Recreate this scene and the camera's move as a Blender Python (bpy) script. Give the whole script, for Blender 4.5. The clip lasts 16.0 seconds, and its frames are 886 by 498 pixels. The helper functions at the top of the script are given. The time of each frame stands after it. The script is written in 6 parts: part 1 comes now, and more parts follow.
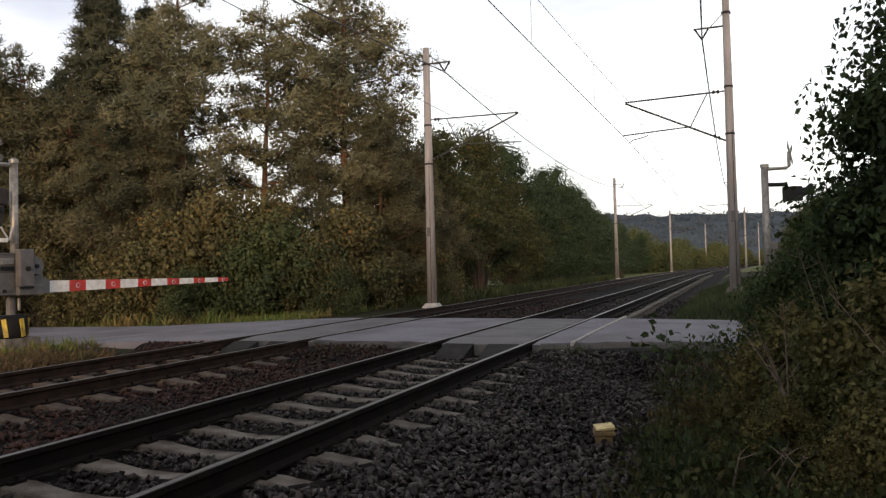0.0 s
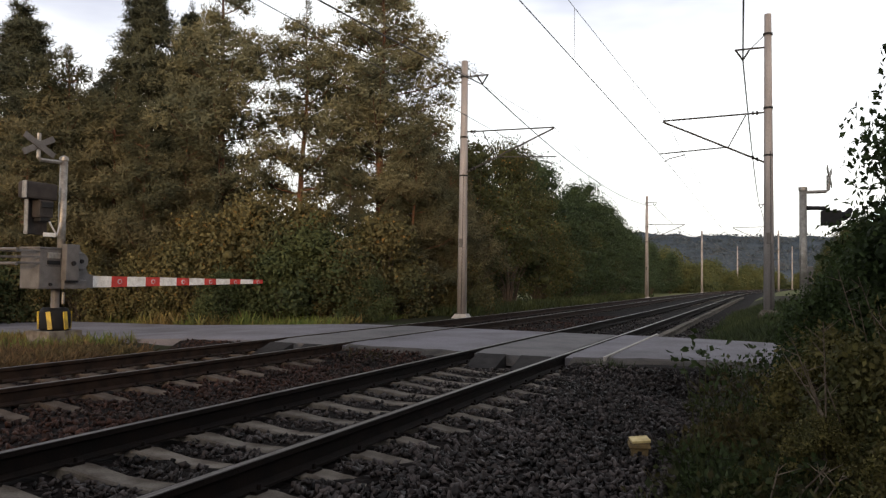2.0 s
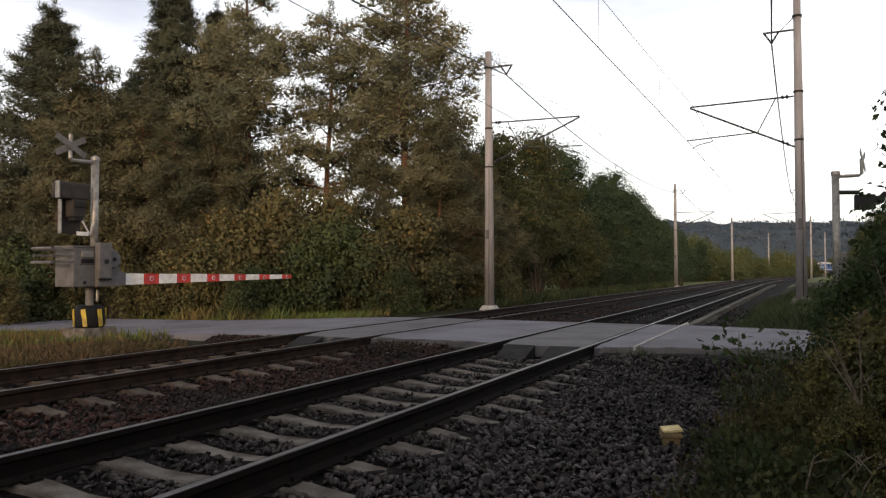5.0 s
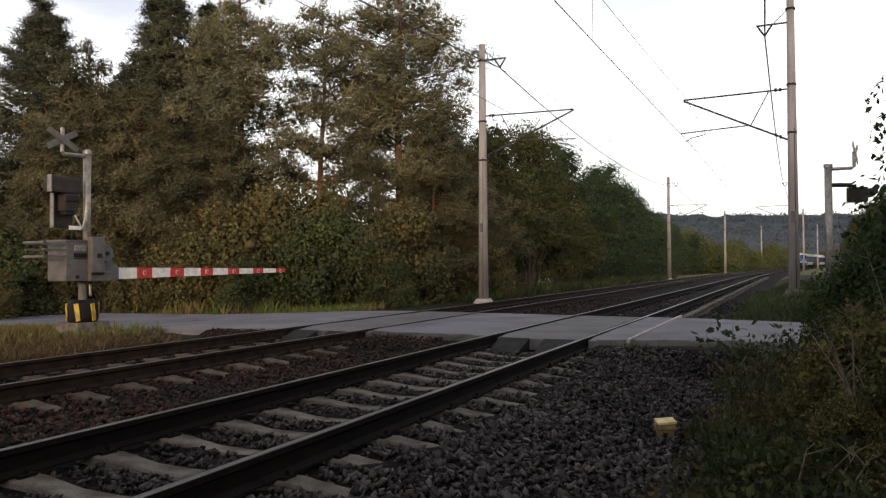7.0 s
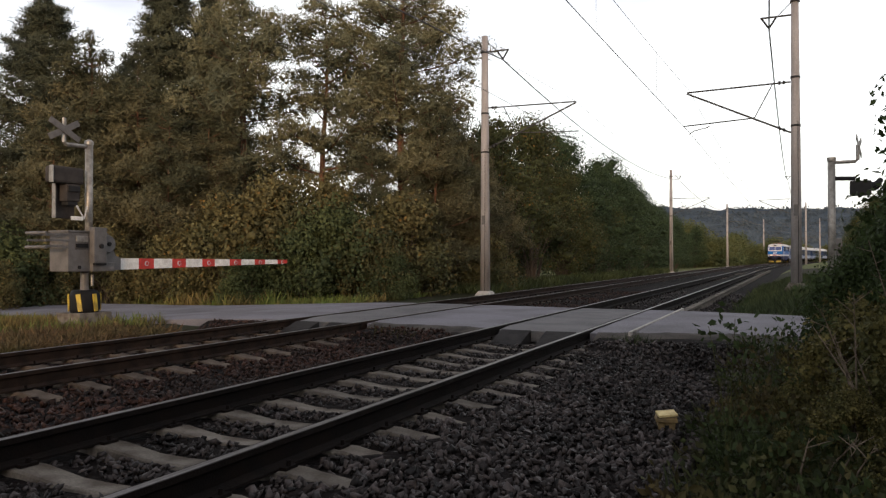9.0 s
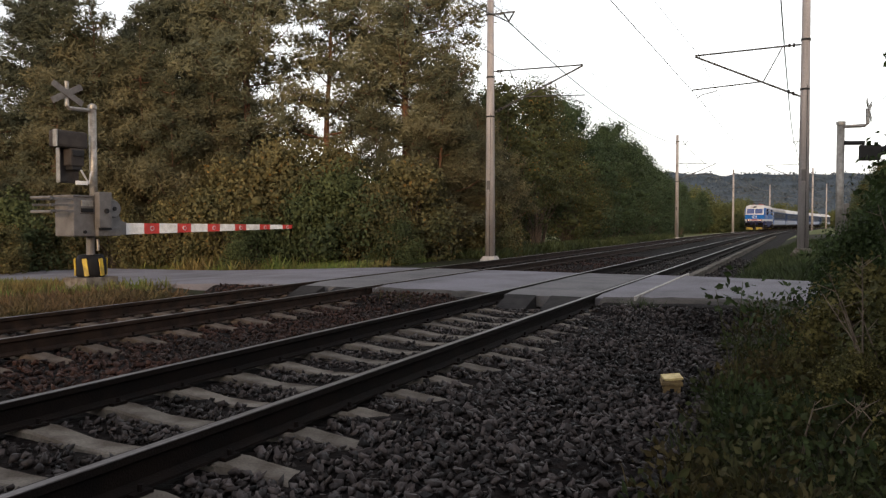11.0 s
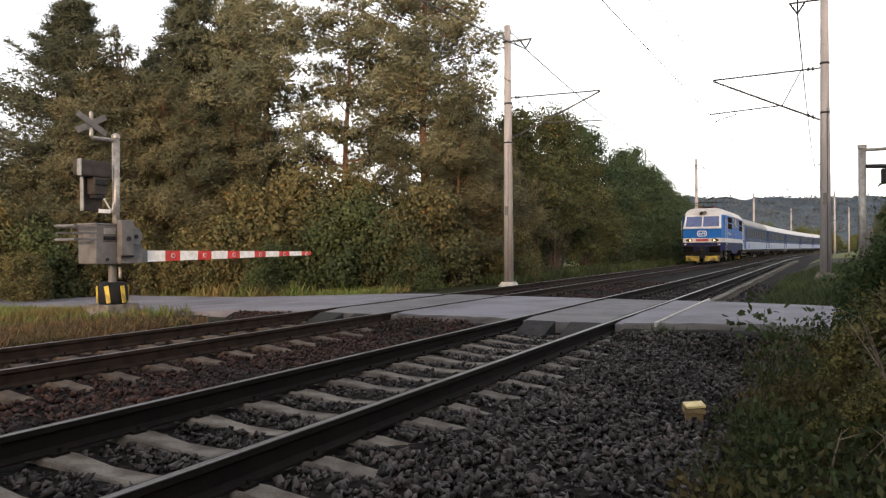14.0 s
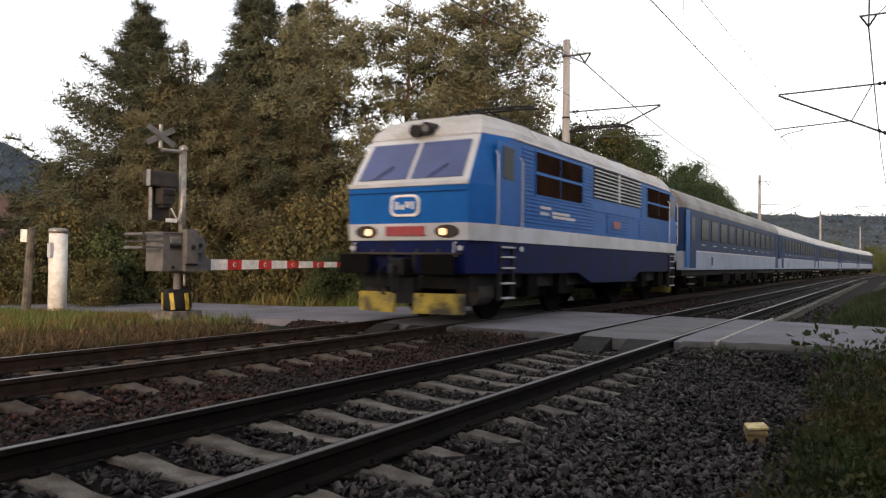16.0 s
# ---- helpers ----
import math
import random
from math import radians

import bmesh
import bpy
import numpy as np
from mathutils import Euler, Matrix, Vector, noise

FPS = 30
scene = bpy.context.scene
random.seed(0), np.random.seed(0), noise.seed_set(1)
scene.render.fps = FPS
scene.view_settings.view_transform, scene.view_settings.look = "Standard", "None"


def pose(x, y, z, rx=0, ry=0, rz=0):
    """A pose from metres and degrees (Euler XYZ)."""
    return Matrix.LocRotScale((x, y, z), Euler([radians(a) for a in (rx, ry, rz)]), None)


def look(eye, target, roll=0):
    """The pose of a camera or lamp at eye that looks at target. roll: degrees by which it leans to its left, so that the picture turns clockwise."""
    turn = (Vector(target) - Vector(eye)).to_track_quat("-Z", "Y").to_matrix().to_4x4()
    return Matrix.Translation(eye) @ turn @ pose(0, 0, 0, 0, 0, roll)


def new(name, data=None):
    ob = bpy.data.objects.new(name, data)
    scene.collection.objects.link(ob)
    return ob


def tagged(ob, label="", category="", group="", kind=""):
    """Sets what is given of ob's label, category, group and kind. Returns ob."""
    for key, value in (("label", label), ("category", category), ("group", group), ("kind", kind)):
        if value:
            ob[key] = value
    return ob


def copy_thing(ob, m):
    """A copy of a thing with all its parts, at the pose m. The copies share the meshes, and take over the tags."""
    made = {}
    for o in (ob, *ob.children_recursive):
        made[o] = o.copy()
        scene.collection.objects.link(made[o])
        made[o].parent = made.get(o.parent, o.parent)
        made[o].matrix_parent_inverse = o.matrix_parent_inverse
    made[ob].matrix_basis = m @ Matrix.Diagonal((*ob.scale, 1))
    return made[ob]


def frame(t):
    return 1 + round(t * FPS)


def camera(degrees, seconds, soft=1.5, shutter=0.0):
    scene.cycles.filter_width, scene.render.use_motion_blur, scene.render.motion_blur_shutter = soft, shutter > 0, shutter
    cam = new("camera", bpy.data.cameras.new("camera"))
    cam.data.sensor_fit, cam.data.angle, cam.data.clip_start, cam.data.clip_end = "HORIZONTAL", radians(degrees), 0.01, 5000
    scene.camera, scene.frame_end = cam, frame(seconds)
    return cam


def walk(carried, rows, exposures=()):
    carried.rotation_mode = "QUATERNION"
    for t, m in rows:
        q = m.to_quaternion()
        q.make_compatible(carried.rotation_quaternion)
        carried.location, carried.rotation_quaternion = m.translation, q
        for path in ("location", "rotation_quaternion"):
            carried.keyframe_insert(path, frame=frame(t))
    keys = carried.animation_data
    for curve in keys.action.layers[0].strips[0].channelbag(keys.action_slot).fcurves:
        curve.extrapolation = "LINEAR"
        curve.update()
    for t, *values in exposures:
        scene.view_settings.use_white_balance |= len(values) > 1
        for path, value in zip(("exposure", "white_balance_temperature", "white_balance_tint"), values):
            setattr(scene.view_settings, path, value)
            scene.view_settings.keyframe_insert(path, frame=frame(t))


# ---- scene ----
cam = camera(60.76, 16.0, soft=1.3, shutter=0.2)
PATH = [
    (0.0, 0.063, 0.201, 1.140, 91.49, 1.47, 21.21),
    (0.5, 0.034, 0.193, 1.117, 91.26, 0.83, 23.42),
    (1.0, 0.019, 0.063, 1.112, 90.97, -0.71, 27.40),
    (1.5, 0.006, 0.040, 1.109, 92.58, -0.60, 25.53),
    (2.0, -0.010, 0.008, 1.105, 92.39, -0.78, 23.24),
    (2.5, 0.007, 0.002, 1.103, 91.78, 0.29, 25.40),
    (3.0, 0.008, 0.006, 1.108, 91.74, 0.22, 24.98),
    (3.5, 0.000, 0.000, 1.108, 91.95, 0.48, 24.57),
    (4.0, -0.009, -0.003, 1.106, 92.01, -0.02, 25.66),
    (6.5, -0.014, 0.004, 1.103, 91.40, 0.46, 24.59),
    (7.0, -0.018, 0.002, 1.103, 91.28, 0.30, 24.83),
    (7.5, -0.018, -0.001, 1.103, 90.95, 0.16, 25.10),
    (8.0, -0.015, 0.007, 1.103, 90.88, 0.61, 24.91),
    (8.5, -0.019, 0.011, 1.101, 90.97, 0.28, 24.86),
    (11.0, -0.046, 0.031, 1.079, 88.10, 0.03, 25.31),
    (11.5, -0.055, 0.020, 1.079, 87.66, -0.28, 24.93),
    (12.0, -0.046, 0.033, 1.078, 87.41, 0.27, 25.50),
    (12.5, -0.068, 0.079, 1.073, 87.78, -0.41, 25.60),
    (13.0, -0.059, 0.054, 1.074, 87.91, 0.07, 25.39),
    (13.5, -0.059, 0.041, 1.094, 88.40, 0.94, 25.40),
    (14.0, -0.045, 0.030, 1.092, 90.03, 0.31, 26.70),
    (14.5, -0.058, 0.031, 1.088, 90.10, 0.22, 27.25),
    (15.0, -0.058, 0.007, 1.082, 89.73, 0.46, 28.92),
    (15.5, -0.044, 0.008, 1.089, 90.56, 0.03, 30.20),
    (16.0, -0.046, -0.023, 1.087, 91.03, -0.67, 30.85),
]
walk(cam, [(t, pose(*p)) for t, *p in PATH],
     exposures=((0.0, 0.10), (4.0, 0.10), (8.5, 0.12), (11.0, 0.36), (12.0, 0.86), (12.6, 0.98), (13.6, 0.94), (14.5, 0.68), (16.0, 0.44)))

# ---- light ----
world = bpy.data.worlds.new("dusk_sky")
scene.world = world
world.use_nodes = True
wn, wl = world.node_tree.nodes, world.node_tree.links
wn.clear()
w_out = wn.new("ShaderNodeOutputWorld")
w_bg = wn.new("ShaderNodeBackground")
w_sky = wn.new("ShaderNodeTexSky")
w_sky.sky_type, w_sky.sun_disc = "NISHITA", False
w_sky.sun_elevation, w_sky.sun_rotation = radians(6.5), radians(164.4)
w_sky.dust_density, w_sky.air_density = 2.0, 1.0
w_co = wn.new("ShaderNodeTexCoord")
w_map = wn.new("ShaderNodeMapping")
w_map.inputs["Scale"].default_value = (1.3, 1.3, 4.5)
w_noise = wn.new("ShaderNodeTexNoise")
w_noise.inputs["Scale"].default_value = 1.3
w_noise.inputs["Detail"].default_value = 5
w_noise.inputs["Roughness"].default_value = 0.5
w_ramp = wn.new("ShaderNodeValToRGB")
w_ramp.color_ramp.elements[0].position, w_ramp.color_ramp.elements[0].color = 0.41, (0.63, 0.62, 0.72, 1)
w_ramp.color_ramp.elements[1].position, w_ramp.color_ramp.elements[1].color = 0.57, (1.16, 1.14, 1.14, 1)
w_dim = wn.new("ShaderNodeVectorMath")
w_dim.operation = "SCALE"
w_dim.inputs["Scale"].default_value = 0.06
w_add = wn.new("ShaderNodeVectorMath")
wl.new(w_co.outputs["Generated"], w_map.inputs["Vector"])
wl.new(w_map.outputs["Vector"], w_noise.inputs["Vector"])
wl.new(w_noise.outputs["Fac"], w_ramp.inputs["Fac"])
wl.new(w_sky.outputs["Color"], w_dim.inputs[0])
wl.new(w_dim.outputs["Vector"], w_add.inputs[0])
w_sep = wn.new("ShaderNodeSeparateXYZ")
wl.new(w_co.outputs["Generated"], w_sep.inputs[0])
w_high = wn.new("ShaderNodeMapRange")
w_high.interpolation_type = "SMOOTHSTEP"
w_high.inputs[1].default_value, w_high.inputs[2].default_value = 0.25, 0.95
w_high.inputs[3].default_value, w_high.inputs[4].default_value = 1.0, 0.46
wl.new(w_sep.outputs["Z"], w_high.inputs[0])
w_top = wn.new("ShaderNodeVectorMath")
w_top.operation = "SCALE"
wl.new(w_ramp.outputs["Color"], w_top.inputs[0])
wl.new(w_high.outputs[0], w_top.inputs["Scale"])
wl.new(w_top.outputs["Vector"], w_add.inputs[1])
wl.new(w_add.outputs["Vector"], w_bg.inputs["Color"])
w_bg.inputs["Strength"].default_value = 0.96
wl.new(w_bg.outputs["Background"], w_out.inputs["Surface"])

sun = new("sun", bpy.data.lights.new("sun", "SUN"))
sun.data.energy, sun.data.angle, sun.data.color = 2.4, radians(8), (1.0, 0.72, 0.48)
sun.matrix_basis = look((0, 0, 60), (-28, 100, 48.2))


# ---- materials ----
def mat(name, base, rough=0.7, metal=0.0, other=None, scale=8.0, fine=60.0, bump=0.0, split=(0.4, 0.65), bump_scale=None, island=0.0, obj=0.0, streak=None, spec=0.5, vary=0.18):
    m = bpy.data.materials.new(name)
    m.use_nodes = True
    n, l = m.node_tree.nodes, m.node_tree.links
    b = n["Principled BSDF"]
    b.inputs["Roughness"].default_value, b.inputs["Metallic"].default_value = rough, metal
    b.inputs["Specular IOR Level"].default_value = spec
    co = n.new("ShaderNodeTexCoord")
    mp = n.new("ShaderNodeMapping")
    if streak:
        mp.inputs["Scale"].default_value = streak
    l.new(co.outputs["Object"], mp.inputs["Vector"])
    n1 = n.new("ShaderNodeTexNoise")
    n1.inputs["Scale"].default_value, n1.inputs["Detail"].default_value = scale, 6
    n2 = n.new("ShaderNodeTexNoise")
    n2.inputs["Scale"].default_value, n2.inputs["Detail"].default_value = fine, 3
    l.new(mp.outputs["Vector"], n1.inputs["Vector"])
    l.new(co.outputs["Object"], n2.inputs["Vector"])
    other = other or tuple(c * 0.72 for c in base)
    r = n.new("ShaderNodeMapRange")
    r.inputs[1].default_value, r.inputs[2].default_value = split
    l.new(n1.outputs["Fac"], r.inputs[0])
    mx = n.new("ShaderNodeMix")
    mx.data_type = "RGBA"
    mx.inputs[6].default_value, mx.inputs[7].default_value = (*base, 1), (*other, 1)
    l.new(r.outputs[0], mx.inputs[0])
    hsv = n.new("ShaderNodeHueSaturation")
    l.new(mx.outputs[2], hsv.inputs["Color"])
    v = n.new("ShaderNodeMapRange")
    v.inputs[1].default_value, v.inputs[2].default_value = 0.3, 0.7
    v.inputs[3].default_value, v.inputs[4].default_value = 1 - vary, 1 + vary
    l.new(n2.outputs["Fac"], v.inputs[0])
    last = v.outputs[0]
    for amount, kind, socket in ((island, "ShaderNodeNewGeometry", "Random Per Island"), (obj, "ShaderNodeObjectInfo", "Random")):
        if amount:
            g = n.new(kind)
            a = n.new("ShaderNodeMapRange")
            a.inputs[3].default_value, a.inputs[4].default_value = 1 - amount, 1 + amount
            l.new(g.outputs[socket], a.inputs[0])
            p = n.new("ShaderNodeMath")
            p.operation = "MULTIPLY"
            l.new(last, p.inputs[0])
            l.new(a.outputs[0], p.inputs[1])
            last = p.outputs[0]
    l.new(last, hsv.inputs["Value"])
    l.new(hsv.outputs["Color"], b.inputs["Base Color"])
    if bump:
        bp = n.new("ShaderNodeBump")
        bp.inputs["Strength"].default_value, bp.inputs["Distance"].default_value = bump, 0.02
        src = n2
        if bump_scale:
            src = n.new("ShaderNodeTexNoise")
            src.inputs["Scale"].default_value, src.inputs["Detail"].default_value = bump_scale, 8
            l.new(co.outputs["Object"], src.inputs["Vector"])
        l.new(src.outputs["Fac"], bp.inputs["Height"])
        l.new(bp.outputs["Normal"], b.inputs["Normal"])
    return m


def leaf_mat(name, base, other, island=0.09, scale=0.35):
    m = mat(name, base, 0.6, other=other, scale=scale, fine=2.0, split=(0.42, 0.6), island=island, spec=0.12)
    n, l = m.node_tree.nodes, m.node_tree.links
    b = n["Principled BSDF"]
    tr = n.new("ShaderNodeBsdfTranslucent")
    l.new(b.inputs["Base Color"].links[0].from_socket, tr.inputs["Color"])
    mix = n.new("ShaderNodeMixShader")
    mix.inputs[0].default_value = 0.27
    l.new(b.outputs[0], mix.inputs[1])
    l.new(tr.outputs[0], mix.inputs[2])
    l.new(mix.outputs[0], n["Material Output"].inputs["Surface"])
    return m


M = {}
# bed is near black: shade in the gaps between stones is put into its colour
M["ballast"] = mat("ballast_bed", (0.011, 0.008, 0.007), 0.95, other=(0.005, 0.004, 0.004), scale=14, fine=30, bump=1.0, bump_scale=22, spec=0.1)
M["stone"] = mat("ballast_stone", (0.048, 0.039, 0.037), 0.55, other=(0.014, 0.011, 0.010), scale=1.2, fine=40, bump=0.3, island=0.9, spec=0.22)
M["stone_one"] = mat("ballast_stone_single", (0.048, 0.039, 0.037), 0.55, other=(0.014, 0.011, 0.010), scale=1.2, fine=40, bump=0.3, obj=0.9, spec=0.22)
M["stone_brown"] = mat("rust_stained_stone", (0.041, 0.0195, 0.0140), 0.65, other=(0.020, 0.014, 0.012), scale=1.2, fine=40, bump=0.3, island=0.65, spec=0.18)
M["concrete"] = mat("weathered_concrete", (0.152, 0.134, 0.114), 0.9, other=(0.066, 0.053, 0.042), spec=0.2, scale=5, fine=70, bump=0.25, obj=0.22)
M["brown_concrete"] = mat("rust_stained_concrete", (0.112, 0.088, 0.068), 0.9, other=(0.052, 0.037, 0.028), spec=0.2, scale=5, fine=70, bump=0.25, obj=0.25)
M["mast"] = mat("mast_concrete", (0.33, 0.305, 0.30), 0.85, other=(0.22, 0.20, 0.195), scale=1.6, fine=40, bump=0.15, streak=(3, 3, 0.35))
M["footing"] = mat("pale_footing_concrete", (0.5, 0.47, 0.43), 0.9, other=(0.32, 0.29, 0.26), scale=4, bump=0.2)
M["rust"] = mat("rusty_rail", (0.009, 0.0055, 0.0042), 0.85, 0.0, other=(0.005, 0.0035, 0.003), scale=6, fine=90, bump=0.3, spec=0.15)
M["rust_line"] = mat("brown_rust_rail", (0.030, 0.018, 0.0125), 0.85, 0.0, other=(0.014, 0.009, 0.007), scale=6, fine=90, bump=0.3, spec=0.15)
M["steel"] = mat("worn_rail_top", (0.20, 0.185, 0.178), 0.45, 1.0, other=(0.095, 0.083, 0.076), scale=3, fine=30, streak=(20, 0.4, 1))
M["road"] = mat("old_asphalt", (0.178, 0.168, 0.190), 0.85, other=(0.095, 0.088, 0.096), split=(0.40, 0.72), scale=0.8, fine=45, bump=0.4, bump_scale=90)
M["panel"] = mat("crossing_panel", (0.135, 0.128, 0.13), 0.85, other=(0.09, 0.085, 0.088), scale=1.4, fine=55, bump=0.35, bump_scale=90)
M["ramp"] = mat("rubber_ramp", (0.022, 0.020, 0.020), 0.75, other=(0.036, 0.033, 0.032), scale=5, bump=0.2, spec=0.1)
M["soil"] = mat("grassy_soil", (0.030, 0.025, 0.015), 0.95, other=(0.024, 0.028, 0.012), scale=0.5, fine=12, bump=0.8, bump_scale=9, spec=0.1)
M["field"] = mat("far_field", (0.12, 0.12, 0.045), 0.95, other=(0.07, 0.09, 0.03), scale=0.03, fine=0.6, spec=0.1)
M["dirt"] = mat("gritty_dirt", (0.060, 0.050, 0.042), 0.95, other=(0.022, 0.018, 0.015), scale=3, fine=50, bump=0.5, bump_scale=40)
M["bark"] = mat("grey_bark", (0.09, 0.065, 0.048), 0.95, other=(0.045, 0.034, 0.027), scale=6, fine=30, bump=0.8, streak=(4, 4, 0.6), bump_scale=18)
M["pine_bark"] = mat("orange_pine_bark", (0.15, 0.066, 0.034), 0.9, other=(0.045, 0.030, 0.023), scale=5, fine=30, bump=0.7, streak=(4, 4, 0.8), bump_scale=16)
M["pine"] = leaf_mat("pine_needles", (0.215, 0.200, 0.116), (0.118, 0.124, 0.080))
M["young_pine"] = leaf_mat("young_pine_needles", (0.145, 0.128, 0.070), (0.080, 0.082, 0.048))
M["spruce"] = leaf_mat("spruce_needles", (0.104, 0.108, 0.066), (0.068, 0.074, 0.050))
M["olive"] = leaf_mat("olive_leaves", (0.125, 0.108, 0.048), (0.074, 0.078, 0.036), 0.35)
M["green"] = leaf_mat("green_leaves", (0.074, 0.088, 0.036), (0.046, 0.060, 0.028), 0.35)
M["autumn"] = leaf_mat("autumn_leaves", (0.18, 0.112, 0.036), (0.09, 0.075, 0.030), 0.4)
M["dark_leaf"] = leaf_mat("dark_hedge_leaves", (0.040, 0.058, 0.020), (0.025, 0.038, 0.015), 0.45, 0.8)
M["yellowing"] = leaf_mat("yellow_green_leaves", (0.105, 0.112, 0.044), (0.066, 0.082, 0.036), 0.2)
M["row_olive"] = leaf_mat("olive_green_leaves", (0.078, 0.084, 0.034), (0.048, 0.058, 0.028), 0.35)
M["row_green"] = leaf_mat("deep_green_leaves", (0.052, 0.076, 0.036), (0.034, 0.052, 0.028), 0.35)
M["dry"] = leaf_mat("dry_weeds", (0.135, 0.085, 0.045), (0.095, 0.078, 0.036), 0.5, 0.9)
M["guard"] = mat("dirty_yellow_guard", (0.36, 0.27, 0.04), 0.8, other=(0.05, 0.042, 0.03), scale=3, fine=30)
M["tile"] = mat("brown_roof_tiles", (0.085, 0.048, 0.038), 0.9, other=(0.05, 0.032, 0.028), scale=3)
M["plaster"] = mat("pale_plaster", (0.5, 0.45, 0.38), 0.9, scale=2)
M["grass"] = leaf_mat("meadow_grass", (0.118, 0.158, 0.042), (0.165, 0.125, 0.050), 0.45, 0.6)
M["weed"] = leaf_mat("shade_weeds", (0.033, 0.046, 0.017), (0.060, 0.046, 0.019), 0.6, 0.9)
M["galv"] = mat("galvanised_steel", (0.33, 0.31, 0.28), 0.5, 0.7, other=(0.22, 0.2, 0.18), scale=9, fine=50)
M["dark_steel"] = mat("dark_steel", (0.018, 0.017, 0.017), 0.65, 0.0, scale=9, spec=0.25)
M["undergear"] = mat("sooty_undergear", (0.007, 0.006, 0.006), 0.85, scale=5, spec=0.04)
M["wire"] = mat("weathered_wire", (0.10, 0.095, 0.09), 0.6, 0.6)
M["cabinet"] = mat("grey_painted_steel", (0.125, 0.115, 0.11), 0.6, other=(0.085, 0.078, 0.073), scale=5, fine=60, bump=0.08)
M["hood"] = mat("sooty_brown_grey_steel", (0.050, 0.042, 0.038), 0.7, other=(0.030, 0.026, 0.024), scale=6, spec=0.2)
M["bramble"] = leaf_mat("browned_bramble_leaves", (0.105, 0.090, 0.030), (0.060, 0.062, 0.024), 0.5, 0.9)
M["dead_wood"] = mat("dry_grey_wood", (0.17, 0.135, 0.105), 0.9, other=(0.09, 0.07, 0.055), scale=9, spec=0.1)
M["black"] = mat("matt_black", (0.010, 0.010, 0.011), 0.7, spec=0.2)
M["white"] = mat("white_paint", (0.78, 0.76, 0.72), 0.5, other=(0.62, 0.59, 0.54), scale=6)
M["red"] = mat("red_paint", (0.55, 0.035, 0.025), 0.45, other=(0.40, 0.03, 0.022), scale=6)
M["yellow"] = mat("yellow_paint", (0.58, 0.40, 0.03), 0.6, other=(0.20, 0.14, 0.03), scale=3)
M["cream"] = mat("cream_painted_box", (0.62, 0.50, 0.24), 0.7, other=(0.44, 0.33, 0.14), scale=14)
M["ochre"] = mat("faded_ochre_side", (0.17, 0.115, 0.045), 0.8, other=(0.10, 0.07, 0.035), scale=12)
# aerial haze is put into these two blue-grey base colours
M["hill"] = mat("haze_tinted_wood", (0.082, 0.100, 0.118), 1.0, other=(0.064, 0.080, 0.098), scale=0.03, fine=0.25, spec=0.0)
M["hill_tree"] = mat("haze_tinted_treetops", (0.078, 0.096, 0.112), 1.0, other=(0.060, 0.076, 0.092), scale=0.02, fine=0.4, island=0.10, spec=0.0)
M["blue"] = mat("loco_blue", (0.005, 0.100, 0.36), 0.45, other=(0.005, 0.086, 0.31), spec=0.15, scale=2, fine=20, vary=0.04)
M["rib"] = mat("ribbed_blue", (0.016, 0.13, 0.42), 0.45, other=(0.012, 0.10, 0.34), spec=0.12, scale=2, fine=20, vary=0.05)
M["navy"] = mat("dirty_navy_skirt", (0.007, 0.013, 0.070), 0.6, other=(0.011, 0.013, 0.040), spec=0.08, scale=1.5, fine=20)
M["light_grey"] = mat("light_grey_paint", (0.50, 0.51, 0.54), 0.45, other=(0.40, 0.40, 0.41), scale=1.5, fine=20, vary=0.05)
M["coach_roof"] = mat("grimy_coach_roof", (0.19, 0.178, 0.168), 0.6, other=(0.12, 0.11, 0.105), scale=0.8, fine=20)
M["roof"] = mat("dusty_pale_roof", (0.46, 0.46, 0.47), 0.6, other=(0.36, 0.34, 0.32), scale=1.2, fine=20)
M["coach_blue"] = mat("coach_dark_blue", (0.013, 0.034, 0.100), 0.5, other=(0.016, 0.032, 0.080), spec=0.08, scale=1, fine=15, vary=0.06)
M["coach_white"] = mat("coach_pale_band", (0.27, 0.32, 0.43), 0.5, other=(0.22, 0.26, 0.34), spec=0.25, scale=1, fine=15, vary=0.06)
M["glass"] = mat("dark_window", (0.011, 0.013, 0.017), 0.3, spec=0.10)
# the blue of the reflected sky is put into the windscreen's base colour
M["screen"] = mat("windscreen", (0.055, 0.075, 0.20), 0.12, spec=0.9, scale=1)
# brown reflection of dark trees is put into this matt pane colour
M["brown_glass"] = mat("reflection_toned_window", (0.030, 0.016, 0.010), 0.85, other=(0.016, 0.010, 0.008), scale=1.5, spec=0.0)
M["signal_red"] = mat("marker_red", (0.30, 0.03, 0.03), 0.4)
lamp = bpy.data.materials.new("lit_headlamp")
lamp.use_nodes = True
lamp.node_tree.nodes["Principled BSDF"].inputs["Emission Color"].default_value = (1.0, 0.44, 0.10, 1)
lamp.node_tree.nodes["Principled BSDF"].inputs["Emission Strength"].default_value = 1.6
M["lamp"] = lamp


# ---- mesh helpers ----
def link_mesh(name, bm, material, parent=None, label="", smooth=False):
    me = bpy.data.meshes.new(name)
    bmesh.ops.recalc_face_normals(bm, faces=bm.faces)
    bm.to_mesh(me)
    bm.free()
    for m in material if isinstance(material, (list, tuple)) else [material]:
        me.materials.append(m)
    if smooth:
        for f in me.polygons:
            f.use_smooth = True
    ob = new(name, me)
    if parent:
        ob.parent = parent
    return tagged(ob, label)


def part(name, bm, material, parent, label="", smooth=False):
    return link_mesh(name, bm, material, parent, label, smooth)


